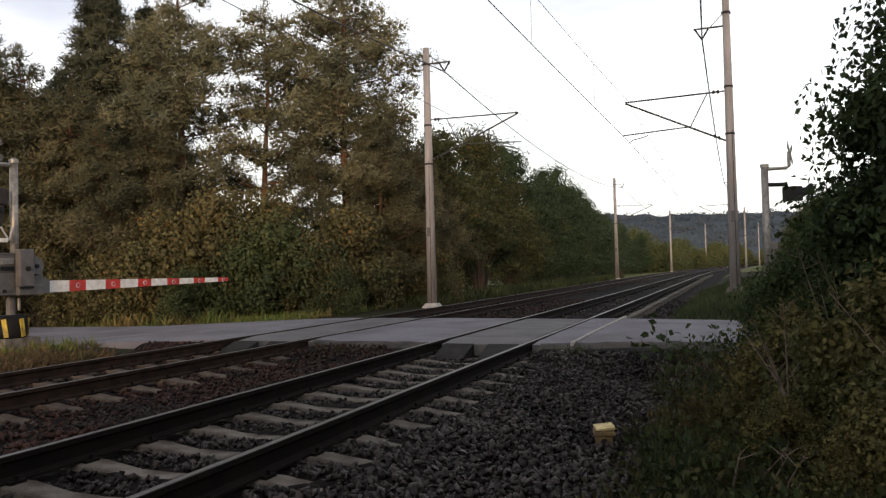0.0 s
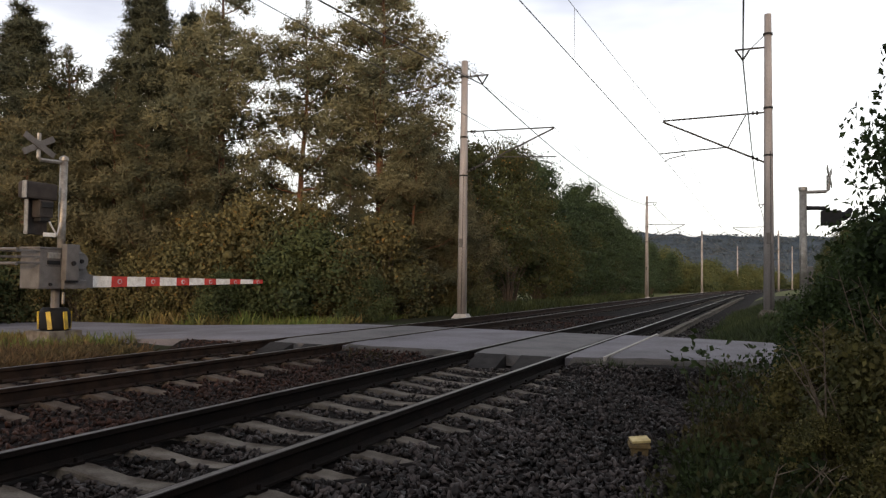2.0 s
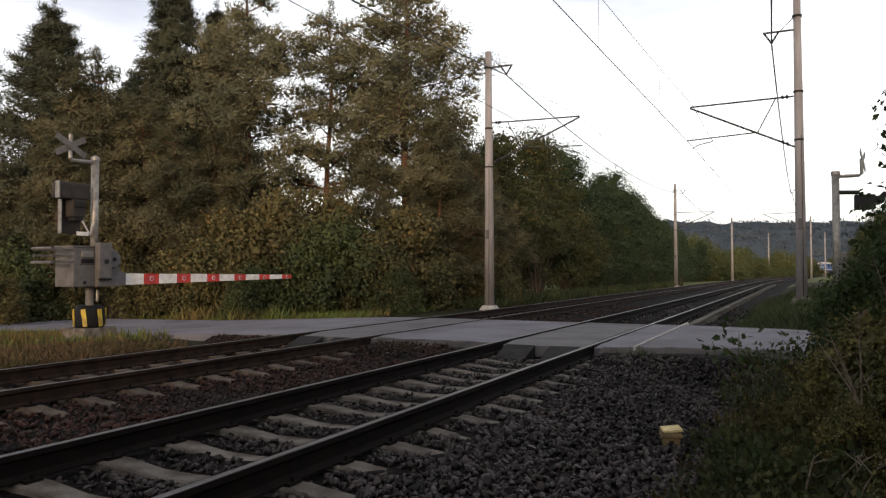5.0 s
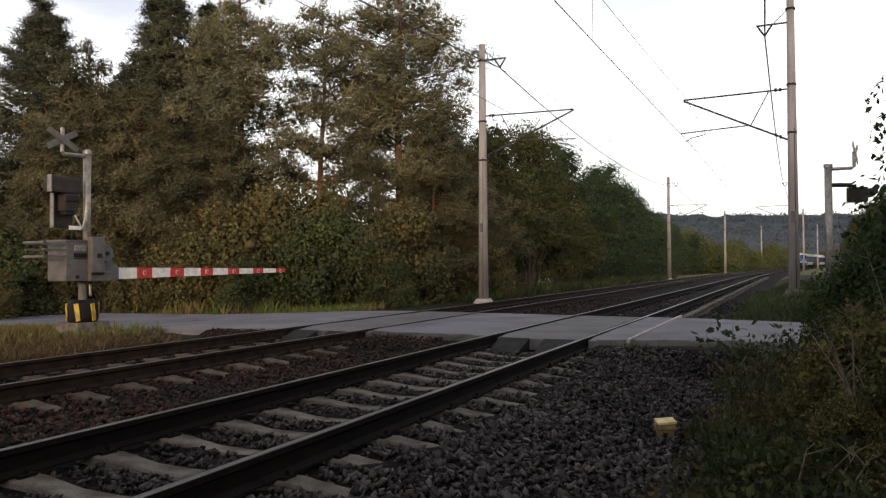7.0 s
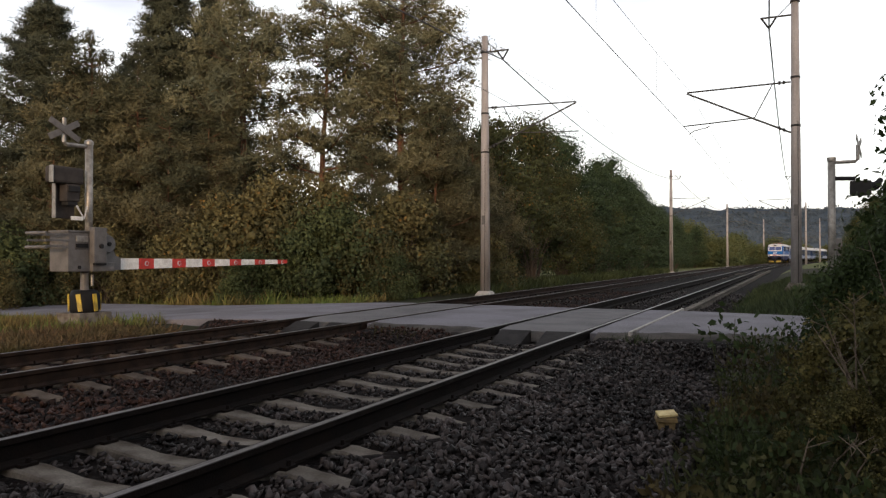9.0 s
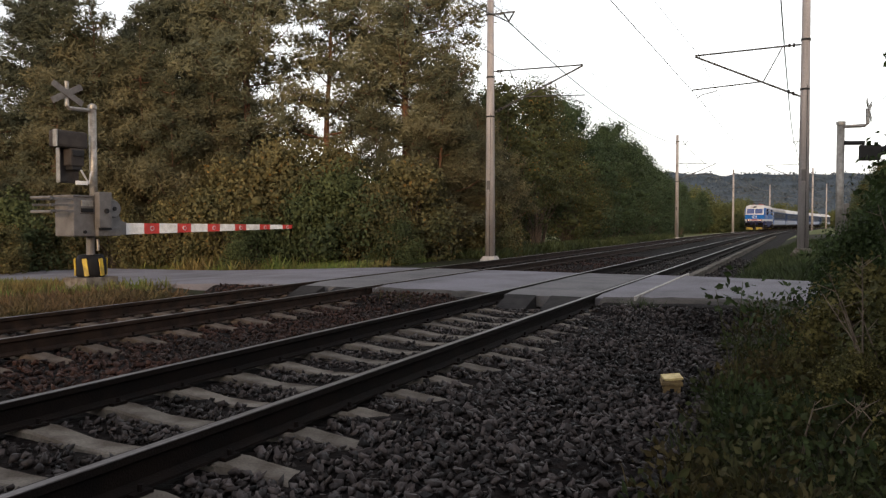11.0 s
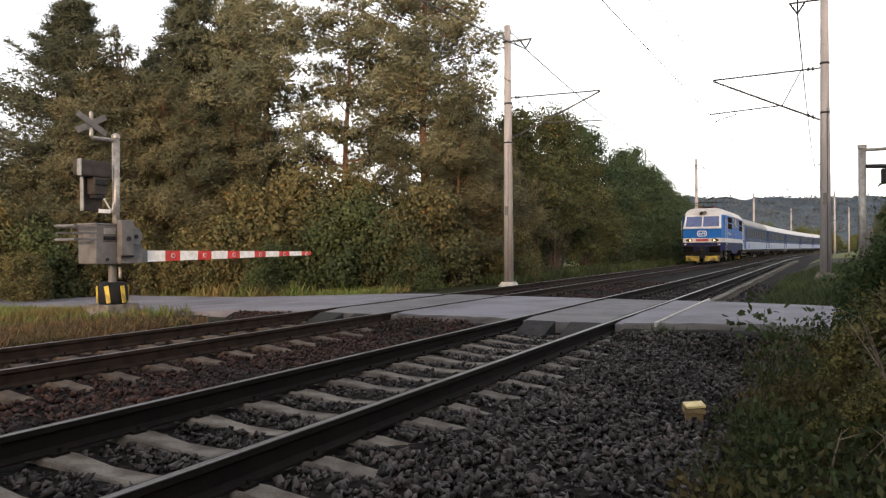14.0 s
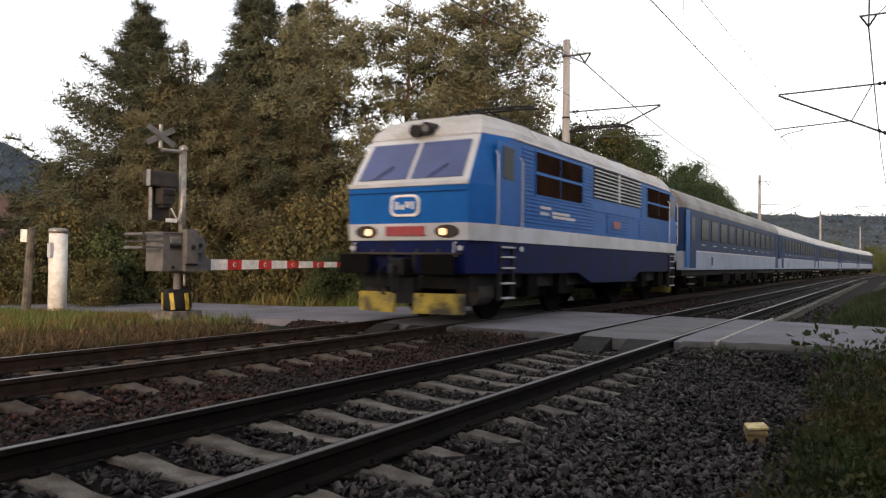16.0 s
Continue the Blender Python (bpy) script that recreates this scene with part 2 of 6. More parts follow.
def box(bm, x0, x1, y0, y1, z0, z1, bevel=0.0):
    vs = [bm.verts.new((x, y, z)) for x in (x0, x1) for y in (y0, y1) for z in (z0, z1)]
    fs = [bm.faces.new([vs[i] for i in q]) for q in ((0, 1, 3, 2), (4, 6, 7, 5), (0, 4, 5, 1), (2, 3, 7, 6), (0, 2, 6, 4), (1, 5, 7, 3))]
    if bevel:
        es = list({e for f in fs for e in f.edges})
        bmesh.ops.bevel(bm, geom=es, offset=bevel, segments=2, affect="EDGES", profile=0.6)
    return bm


def boxed(x0, x1, y0, y1, z0, z1, bevel=0.0):
    return box(bmesh.new(), x0, x1, y0, y1, z0, z1, bevel)


def tube(bm, points, radius, seg=8):
    """A tube through the points; radius: one number or one for each point."""
    pts = [Vector(p) for p in points]
    rad = radius if isinstance(radius, (list, tuple)) else [radius] * len(pts)
    rings = []
    for i, p in enumerate(pts):
        d = (pts[min(i + 1, len(pts) - 1)] - pts[max(i - 1, 0)]).normalized()
        a = d.orthogonal().normalized() if abs(d.z) > 0.9 else d.cross(Vector((0, 0, 1))).normalized()
        b = d.cross(a)
        rings.append([bm.verts.new(p + (a * math.cos(2 * math.pi * k / seg) + b * math.sin(2 * math.pi * k / seg)) * rad[i]) for k in range(seg)])
    for r0, r1 in zip(rings, rings[1:]):
        for k in range(seg):
            bm.faces.new((r0[k], r0[(k + 1) % seg], r1[(k + 1) % seg], r1[k]))
    bm.faces.new(rings[0])
    bm.faces.new(rings[-1])
    return bm


def tubed(points, radius, seg=8):
    return tube(bmesh.new(), points, radius, seg)


def loft(bm, rings, closed=True, caps=True, slots=None):
    """Skins rings of equal counts; slots(i, k): the material slot of the face k between rings i and i + 1."""
    vs = [[bm.verts.new(p) for p in r] for r in rings]
    n = len(vs[0])
    for i, (a, b) in enumerate(zip(vs, vs[1:])):
        for k in range(n if closed else n - 1):
            f = bm.faces.new((a[k], a[(k + 1) % n], b[(k + 1) % n], b[k]))
            if slots:
                f.material_index = slots(i, k)
    if caps and closed:
        bm.faces.new(vs[0])
        f = bm.faces.new(vs[-1])
        if slots:
            f.material_index = slots(len(vs) - 2, 0)
    return bm


def empty(name, m=None):
    ob = new(name)
    if m is not None:
        ob.matrix_basis = m
    return ob


# ---- plan: the tracks run along +y and bend to the right from y = 60 ----
XA, XB = -3.64, -7.58


def bend(y):
    return max(0.0, y - 60.0) ** 2 / 2800.0


def track_rows(y0, y1):
    out, y = [], y0
    while y < y1:
        out.append(y)
        y += 4.0 if y > 50 else (50 - y if y < 46 and y > 17.5 else max(1.0, min(10.0, 17.6 - y) if y < 17.6 else 10.0))
    return out + [y1]


ROWS_ALONG = [-60, -20, 0, 5, 10, 14, 18, 30, 50] + [60 + 6 * i for i in range(58)]


def swept(bm, profile, rows, x, closed=True):
    rings = [[(x + bend(y) + px, y, pz) for px, pz in profile] for y in rows]
    return loft(bm, rings, closed, caps=closed)


# ---- ground ----
def ground_height(x, y):
    x -= bend(y)
    if x > -1.9:
        z = np.interp(x, [-1.9, -0.7, 0.4, 3.0, 8.0, 30.0], [-0.40, -0.46, -0.42, -0.25, 0.0, 0.1])
        bank = np.interp(x, [-1.9, -1.0, -0.5, 0.1, 1.5, 8.0, 30.0], [-0.52, -0.30, -0.12, 0.12, 0.2, 0.2, 0.1])
        k = np.interp(y, [10.0, 11.6, 16.8, 20.0], [0.0, 0.55, 0.55, 1.0])
        z = z * (1 - k) + bank * k
        if 9.5 < y < 18.5:
            k = np.interp(y, [9.8, 11.2, 17.0, 18.4], [0.0, 1.0, 1.0, 0.0])
            k *= float(np.interp(x, [-1.9, -1.3, -0.6], [0.0, 0.3, 1.0]))
            z = z * (1 - k) - 0.13 * k
    elif x < -9.3:
        z = np.interp(x, [-60, -30, -15.5, -11.5, -10.2, -9.3], [-1.2, -0.8, -0.46, -0.24, -0.24, -0.4])
    else:
        z = -0.42
    return float(z)


def build_ground():
    xs = [-3500, -1500, -600, -250, -120, -70, -45] + [-32 + 1.0 * i for i in range(21)] + [-11.5 + 0.3 * i for i in range(8)] + [-9, -6, -3, -2.2]
    xs += [-1.9 + 0.3 * i for i in range(14)] + [2.6, 3.5, 5, 8, 12, 20, 40, 80, 160, 400, 1000, 3500]
    ys = [-3500, -900, -200, -60, -20, -8] + [-4 + 0.6 * i for i in range(58)] + [32 + 4 * i for i in range(25)] + [140, 160, 180, 210, 250, 300, 400, 700, 1500, 3500]
    bm = bmesh.new()
    grid = []
    for y in ys:
        row = []
        for x in xs:
            gx = x + bend(min(y, 300)) if -40 < x < 40 else x
            z = ground_height(gx if y < 300 else gx, min(y, 300)) if abs(x) < 200 else -0.6
            if abs(x) < 35 and -10 < y < 60:
                z += 0.05 * noise.noise(Vector((gx * 0.9, y * 0.9, 3.1)))
            row.append(bm.verts.new((gx, y, z)))
        grid.append(row)
    for a, b in zip(grid, grid[1:]):
        for k in range(len(a) - 1):
            f = bm.faces.new((a[k], a[k + 1], b[k + 1], b[k]))
            f.material_index = 1 if b[0].co.y > 75 or abs(a[k].co.x) > 60 else (2 if -2.4 < a[k].co.x < 0.1 and 9.0 < a[k].co.y < 12.5 else 0)
    ob = link_mesh("ground", bm, [M["soil"], M["field"], M["dirt"]], smooth=True)
    tagged(ob, "grassy soil beside the railway reaching to distant fields", "ground", kind="structure")


build_ground()

# the ballast bed under both tracks
BED = [(-10.1, -0.5), (-9.75, -0.27), (-9.4, -0.235), (-8.4, -0.225), (XB, -0.24), (-6.6, -0.225), (-5.6, -0.245), (-4.8, -0.20), (-4.4, -0.225), (XA, -0.235), (-2.9, -0.225), (-2.6, -0.205),
       (-2.35, -0.215), (-1.75, -0.27), (-1.2, -0.335), (-0.75, -0.42), (-0.5, -0.56)]


def bed_height(x):
    return float(np.interp(x, [p[0] for p in BED], [p[1] for p in BED]))


def build_bed():
    bm = bmesh.new()
    near = np.arange(-1.0, 11.6, 0.12)
    cols = np.arange(-10.1, -0.49, 0.12)
    rows = [-60.0, -10.0] + list(near) + [11.7, 17.0] + list(np.arange(17.3, 30, 0.3)) + list(np.arange(31, 62, 2.0)) + [66 + 8.0 * i for i in range(42)]
    grid = []
    for y in rows:
        row = []
        for x in cols:
            z = bed_height(x) + 0.035 * noise.noise(Vector((x * 5, y * 5, 0))) + 0.02 * noise.noise(Vector((x * 1.2, y * 1.2, 7)))
            lane = min(abs(x - XA), abs(x - XB))
            if 10.0 < y < 18.5:
                k = float(np.interp(y, [10.1, 11.1, 17.2, 18.2], [0, 1, 1, 0])) * float(np.interp(lane, [0.85, 0.98], [0, 1]))
                z = z * (1 - k) - 0.085 * k
            if 11.5 < y < 16.9:
                z = min(z, -0.26)
            row.append(bm.verts.new((x + bend(y), y, z)))
        grid.append(row)
    for a, b in zip(grid, grid[1:]):
        for k in range(len(a) - 1):
            bm.faces.new((a[k], a[k + 1], b[k + 1], b[k]))
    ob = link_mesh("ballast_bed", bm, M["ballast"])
    return tagged(ob, "crushed stone ballast bed under two tracks, gap shade in its colour", "ballast", kind="structure")


ballast = build_bed()

# ---- tracks ----
RAIL = [(-0.036, 0.0), (0.036, 0.0), (0.036, -0.035), (0.010, -0.052), (0.010, -0.135), (0.072, -0.155), (0.072, -0.170), (-0.072, -0.170), (-0.072, -0.155), (-0.010, -0.135), (-0.010, -0.052), (-0.036, -0.035)]
SLEEPER_X = [-1.30, -1.24, -1.02, -0.92, -0.58, -0.46, -0.25, 0.0, 0.25, 0.46, 0.58, 0.92, 1.02, 1.24, 1.30]
SLEEPER_Z = [-0.235, -0.208, -0.186, -0.170, -0.170, -0.188, -0.212, -0.217, -0.212, -0.188, -0.170, -0.170, -0.186, -0.208, -0.235]


def sleeper_mesh(material):
    bm = bmesh.new()
    rings = []
    for x, z in zip(SLEEPER_X, SLEEPER_Z):
        w = 0.10 if abs(x) > 0.3 else 0.088
        rings.append([(x, -w - 0.045, -0.36), (x, -w, z - 0.012), (x, -w + 0.014, z), (x, w - 0.014, z), (x, w, z - 0.012), (x, w + 0.045, -0.36)])
    loft(bm, rings)
    # rail fastenings
    for rx in (-0.75, 0.75):
        for sx in (-0.10, 0.10):
            k0 = len(bm.faces)
            box(bm, rx + sx - 0.022, rx + sx + 0.022, -0.06, 0.06, -0.175, -0.150)
            tube(bm, [(rx + sx, 0, -0.155), (rx + sx, 0, -0.118)], 0.014, 6)
            bm.faces.ensure_lookup_table()
            for f in bm.faces[k0:]:
                f.material_index = 1
    bmesh.ops.recalc_face_normals(bm, faces=bm.faces)
    me = bpy.data.meshes.new("sleeper")
    bm.to_mesh(me)
    bm.free()
    me.materials.append(material)
    me.materials.append(M["rust"])
    return me


def build_track(name, xc, phase, label):
    root = empty(name)
    tagged(root, label, "railway track")
    for side in (-0.7535, 0.7535):
        rail = part("rail", swept(bmesh.new(), RAIL, ROWS_ALONG, xc + side), M["rust"] if xc == XA else M["rust_line"], root, "rusty brown steel rail")
        top = [(-0.022, 0.0025), (0.022, 0.0025), (0.027, -0.002), (-0.027, -0.002)]
        part("running_surface", swept(bmesh.new(), top, ROWS_ALONG, xc + side), M["steel"], rail, "bright worn steel rail top")
    me = sleeper_mesh(M["concrete"] if xc == XA else M["brown_concrete"])
    k = -24
    while True:
        y = phase + 0.6 * k
        k += 1
        if y > 62:
            break
        if 11.35 < y < 17.1:
            continue
        s = new("sleeper", me)
        s.parent = root
        s.location = (xc + bend(y), y, random.uniform(-0.008, 0.004) - (0.055 if y > 17 else 0.0))
        s.rotation_euler = (0, 0, radians(random.uniform(-0.5, 0.5)))
    bm = bmesh.new()
    for k in range(200):
        y = 62.4 + 0.6 * k
        box(bm, xc + bend(y) - 1.28, xc + bend(y) + 1.28, y - 0.1, y + 0.1, -0.36, -0.232)
    tagged(part("far_sleepers", bm, M["concrete"] if xc == XA else M["brown_concrete"], root), kind="stuff")
    return root


build_track("railway_track", XA, 3.157, "straight railway track with grey concrete sleepers")
build_track("railway_track", XB, 3.122, "rusty railway track on concrete sleepers, train line")

# ---- road over the tracks ----
def road_z(x):
    return float(np.interp(x, [-45, -16, -9.6, -9, -1.8, 2, 8, 40], [-0.75, -0.33, -0.03, -0.012, -0.012, -0.06, -0.12, -0.4]))


def road_edges(x):
    near = np.interp(x, [-45, -16, -8.6, -3, -1, 3, 15], [13.4, 12.0, 11.45, 11.25, 11.9, 12.9, 15.0])
    far = np.interp(x, [-45, -16, -9, -2, 3, 15], [20.0, 18.2, 17.2, 16.9, 16.6, 18.5])
    return float(near), float(far)


def road_piece(x0, x1, step, material, name, label=""):
    bm = bmesh.new()
    n = max(1, int(math.ceil((x1 - x0) / step)))
    top, low = [], []
    for i in range(n + 1):
        x = x0 + (x1 - x0) * i / n
        a, b = road_edges(x)
        a += 0.05 * noise.noise(Vector((x * 2.5, 1, 0)))
        ys = np.linspace(a, b, 13)
        top.append([bm.verts.new((x, y, road_z(x) + 0.012 * noise.noise(Vector((x * 0.7, y * 0.7, 5))) - (0.03 if j in (0, 12) else 0))) for j, y in enumerate(ys)])
        low.append([bm.verts.new((x, y, road_z(x) - 0.2)) for y in ys])
    for a, b, c, d in zip(top, top[1:], low, low[1:]):
        for j in range(12):
            bm.faces.new((a[j], b[j], b[j + 1], a[j + 1]))
        bm.faces.new((a[0], c[0], d[0], b[0]))
        bm.faces.new((a[12], b[12], d[12], c[12]))
    for s, t in ((top[0], low[0]), (top[-1], low[-1])):
        for j in range(12):
            bm.faces.new((s[j], s[j + 1], t[j + 1], t[j]))
    return part(name, bm, material, road, label, smooth=False)


road = empty("road")
tagged(road, "grey worn asphalt road crossing both tracks on the level", "road", kind="structure")
GAP = 0.7535
road_piece(-45, XB - GAP - 0.05, 0.6, M["road"], "carriageway")
road_piece(XB - GAP + 0.10, XB + GAP - 0.10, 0.5, M["panel"], "crossing_panel")
road_piece(XB + GAP + 0.05, XA - GAP - 0.05, 0.5, M["road"], "carriageway")
road_piece(XA - GAP + 0.10, XA + GAP - 0.10, 0.5, M["panel"], "crossing_panel")
road_piece(XA + GAP + 0.05, 15, 0.6, M["road"], "carriageway")

# gritty dirt worn down from the edge of the road
def dirt_shoulder(x0, x1, reach, low):
    bm = bmesh.new()
    rows = []
    n = int((x1 - x0) / 0.12)
    for i in range(n + 1):
        x = x0 + (x1 - x0) * i / n
        a, _ = road_edges(x)
        w = reach * (1.0 + 0.45 * noise.noise(Vector((x * 1.7, 3.0, 0.0))) + 0.2 * noise.noise(Vector((x * 6.0, 8.0, 0.0))))
        rows.append([bm.verts.new((x, a + 0.10 - (w + 0.10) * u, road_z(x) + 0.004 - 0.035 * u - low * u ** 1.6 + 0.02 * noise.noise(Vector((x * 5, u * 4, 2.0))) - (0.05 if u == 0 else 0.0))) for u in (0.0, 0.12, 0.3, 0.5, 0.7, 0.85, 1.0)])
    for a, b in zip(rows, rows[1:]):
        for k in range(6):
            bm.faces.new((a[k], a[k + 1], b[k + 1], b[k]))
    part("dirt_shoulder", bm, M["dirt"], road, "gritty worn dirt along the road edge", smooth=True)


dirt_shoulder(XA + 0.92, 1.6, 0.75, 0.20)
dirt_shoulder(XB + 0.92, XA - 0.92, 0.40, 0.10)

# dark sloping guide plates at the ends of the crossing panels
def ramp_plate(x0, x1, y_low, y_high):
    bm = bmesh.new()
    loft(bm, [[(x, y_low, -0.26), (x, y_low, -0.20), (x, y_high, -0.03), (x, y_high, -0.26)] for x in (x0, x1)])
    ob = link_mesh("guide_plate", bm, M["ramp"])
    return tagged(ob, "dark sloping guide plate between the rails at the crossing", "crossing plate", group="guide plates")


for xc in (XA, XB):
    for x0, x1 in ((-0.60, -0.12), (0.12, 0.60)):
        ramp_plate(xc + x0, xc + x1, 10.72, 11.28)
        ramp_plate(xc + x0, xc + x1, 17.7, 17.05)

# pale kerb strip beside the near track: narrow in the road, a lidded cable trough past it
def build_trough():
    root = empty("cable_trough")
    tagged(root, "pale concrete cable trough with separate lids", "cable trough")
    strip = boxed(-0.02, 0.02, 11.3, 17.15, -0.2, 0.008, 0.006)
    part("road_strip", strip, M["footing"], root, "narrow pale strip let into the road").location = (-2.24, 0, 0)
    me_src = part("lid", boxed(-0.075, 0.075, 0, 0.98, -0.06, 0.0, 0.008), M["concrete"], root)
    side_src = part("side_wall", boxed(-0.065, 0.065, 0, 0.99, -0.36, -0.062), M["concrete"], root)
    for k in range(60):
        for src, dz in ((me_src, random.uniform(-0.01, 0.01)), (side_src, -0.012)):
            o = src if k == 0 else src.copy()
            if k:
                scene.collection.objects.link(o)
            y = 17.2 + k
            o.location = (-2.24 + bend(y), y, -0.06 + dz)
            o.rotation_euler = (0, 0, -math.atan((max(0, y - 60)) / 1400) + radians(random.uniform(-0.4, 0.4)))


build_trough()


# ---- overhead line ----
def mast_mesh(h, z0, k=1.0):
    return tubed([(0, 0, z0), (0, 0, h * 0.5), (0, 0, h)], [0.180 * k, 0.148 * k, 0.115 * k], 14)


def tie(root, name, a, b, r, material, label=""):
    return part(name, tubed([a, b], r, 6), material, root, label)


def overhead_mast(x, y, base, side, reach, detail=True, label="concrete overhead line mast with steel cantilever arms", twist=0.0, lift=0.0, bracket=8.43):
    """side: +1 when the arms reach towards +x."""
    root = empty("overhead_mast", pose(x, y, 0, 0, 0, twist))
    tagged(root, label, "overhead mast", group="masts along the line")
    part("mast", mast_mesh(9.1, base, 1.0 if side > 0 else 0.86), M["mast"], root, smooth=True)
    bm = bmesh.new()
    loft(bm, [[(sx * w, sy * w, z) for sx, sy in ((-1, -1), (1, -1), (1, 1), (-1, 1))] for w, z in ((0.34, base - 0.45), (0.32, base + 0.02), (0.22, base + 0.18), (0.20, base + 0.22))])
    part("footing", bm, M["footing"] if side > 0 else M["concrete"], root, "pale concrete footing" if side > 0 else "stained concrete footing")
    for z in (4.9, 6.3, 8.5):
        part("clamp_band", tubed([(0, 0, z - 0.028), (0, 0, z + 0.028)], 0.155 if side > 0 else 0.137, 12), M["dark_steel"], root)
    s = side
    top, low, e = 6.35 + lift, 4.88 + lift, reach
    tie(root, "top_tube", (0.12 * s, 0, top), (e * s, 0, top - 0.05), 0.026, M["wire"])
    tie(root, "diagonal_tube", (0.12 * s, 0, low), (e * s, 0, top - 0.08), 0.030, M["wire"])
    jx, jz = 0.12 + (e - 0.12) * 0.34, low + (top - low) * 0.34
    tie(root, "strut", (jx * s, 0, jz), ((jx - 0.5) * s if jx > 0.7 else 0.3 * s, 0, top - 0.01), 0.017, M["wire"])
    tie(root, "registration_tube", (jx * s, 0, jz), ((e + 0.1) * s, 0, 5.28 + lift), 0.020, M["wire"])
    part("steady_arm", tubed([((e - 0.65) * s, 0, 5.24 + lift), ((e - 0.60) * s, 0, 5.20 + lift), ((e - 0.2) * s, 0, 5.12 + lift), ((e - 0.05) * s, 0, 5.02 + lift)], 0.014, 5), M["wire"], root)
    for ix in (0.30, 0.42):
        part("insulator", tubed([(ix * s - 0.03, 0, top), (ix * s + 0.03, 0, top)], 0.055, 8), M["dark_steel"], root)
        zz = low + (top - low) * (ix - 0.12) / (e - 0.12)
        part("insulator", tubed([(ix * s - 0.03, 0, zz - 0.01), (ix * s + 0.03, 0, zz + 0.01)], 0.06, 8), M["dark_steel"], root)
    tie(root, "feeder_bracket", (0.1 * s, 0, bracket), (0.92 * s, 0, bracket), 0.028, M["wire"])
    tie(root, "feeder_stay", (0.1 * s, 0, bracket + 0.36), (0.45 * s, 0, bracket + 0.02), 0.012, M["wire"])
    for k in (0.50, 0.88):
        tie(root, "insulator_string", (k * s, 0, bracket - 0.02), (0.69 * s, 0, bracket - 0.32), 0.028, M["dark_steel"])
    if detail:
        part("number_plate", boxed(-0.06, 0.06, -0.20, -0.17, 2.3, 2.62), M["cabinet"], root, "small grey plate")
        part("earth_wire", tubed([(0.05, -0.19, base + 0.2), (0.06, -0.17, 3.0), (0.06, -0.15, 5.0)], 0.008, 5), M["dark_steel"], root)
    return root


MASTS_L = [(-10.12, 25.3, -0.30), (-10.2, 71.0, -0.35), (-9.1, 119.6, -0.35), (-5.85, 170.0, -0.35), (0.6, 222.0, -0.35)]
MASTS_R = [(0.02, 24.0, 0.16), (0.15, 71.5, 0.1), (1.45, 121.0, -0.1), (4.6, 171.0, -0.2)]
for x, y, b in MASTS_L:
    overhead_mast(x, y, b, 1, 3.35, y < 100, twist=-math.degrees(max(0, y - 60) / 1400), lift=0.15, bracket=8.52)
for x, y, b in MASTS_R:
    overhead_mast(x, y, b, -1, 3.0, y < 100, twist=-math.degrees(max(0, y - 60) / 1400), lift=-0.17, bracket=8.12)
overhead_mast(-10.12, -22.0, -0.3, 1, 3.35, False)
overhead_mast(1.4, -22.0, -0.4, -1, 4.0, False)


def wire_run(name, posts, dx, z, sag, r, label):
    pts = []
    for (x0, y0, _), (x1, y1, _) in zip(posts, posts[1:]):
        for k in range(12):
            u = k / 12
            pts.append((x0 + dx + (x1 - x0) * u, y0 + (y1 - y0) * u, z - 4 * sag * u * (1 - u)))
    pts.append((posts[-1][0] + dx, posts[-1][1], z))
    ob = link_mesh(name, tubed(pts, r, 5), M["wire"])
    return tagged(ob, label, "overhead wire", group="overhead wires")


PL = [(-10.12, -22.0, 0)] + MASTS_L
PR = [(-0.42, -22.0, 0)] + MASTS_R
PR_FEED = [(1.4, -22.0, 0)] + MASTS_R
for posts, s, e, lift, feed in ((PL, 1, 3.35, 0.15, 8.18), (PR, -1, 2.92, -0.12, 7.80)):
    wire_run("contact_wire", posts, s * e, 5.02 + lift, 0.05, 0.008, "thin contact wire above the track")
    wire_run("catenary_wire", posts, s * e, 6.30 + lift, 0.55, 0.0055, "sagging catenary wire carrying the contact wire")
    wire_run("feeder_wire", posts if s > 0 else PR_FEED, s * 0.69, feed, 1.0, 0.022, "thick feeder cable sagging between the masts")
    for (x0, y0, _), (x1, y1, _) in zip(posts, posts[1:3]):
        for k in range(1, 8):
            u = k / 8
            z = 6.30 + lift - 4 * 0.55 * u * (1 - u)
            p = (x0 + s * e + (x1 - x0) * u, y0 + (y1 - y0) * u)
            ob = link_mesh("dropper", tubed([(p[0], p[1], 5.0 + lift), (p[0], p[1], z)], 0.004, 4), M["wire"])
            tagged(ob, "thin dropper wire under the catenary", "dropper wire", group="droppers")


# ---- level crossing barrier ----
def slat(w, h, d):
    return boxed(-w / 2, w / 2, -d / 2, d / 2, -h / 2, h / 2, 0.006)


def crossbuck(root, at, size, turn, white, label):
    for a in (29, -29):
        o = part("crossbuck_board", slat(size, 0.125, 0.02), white, root, label)
        o.matrix_basis = Matrix.Translation(at) @ pose(0, 0 if a > 0 else 0.022, 0, 0, 0, 0) @ pose(0, 0, 0, 0, a, turn)


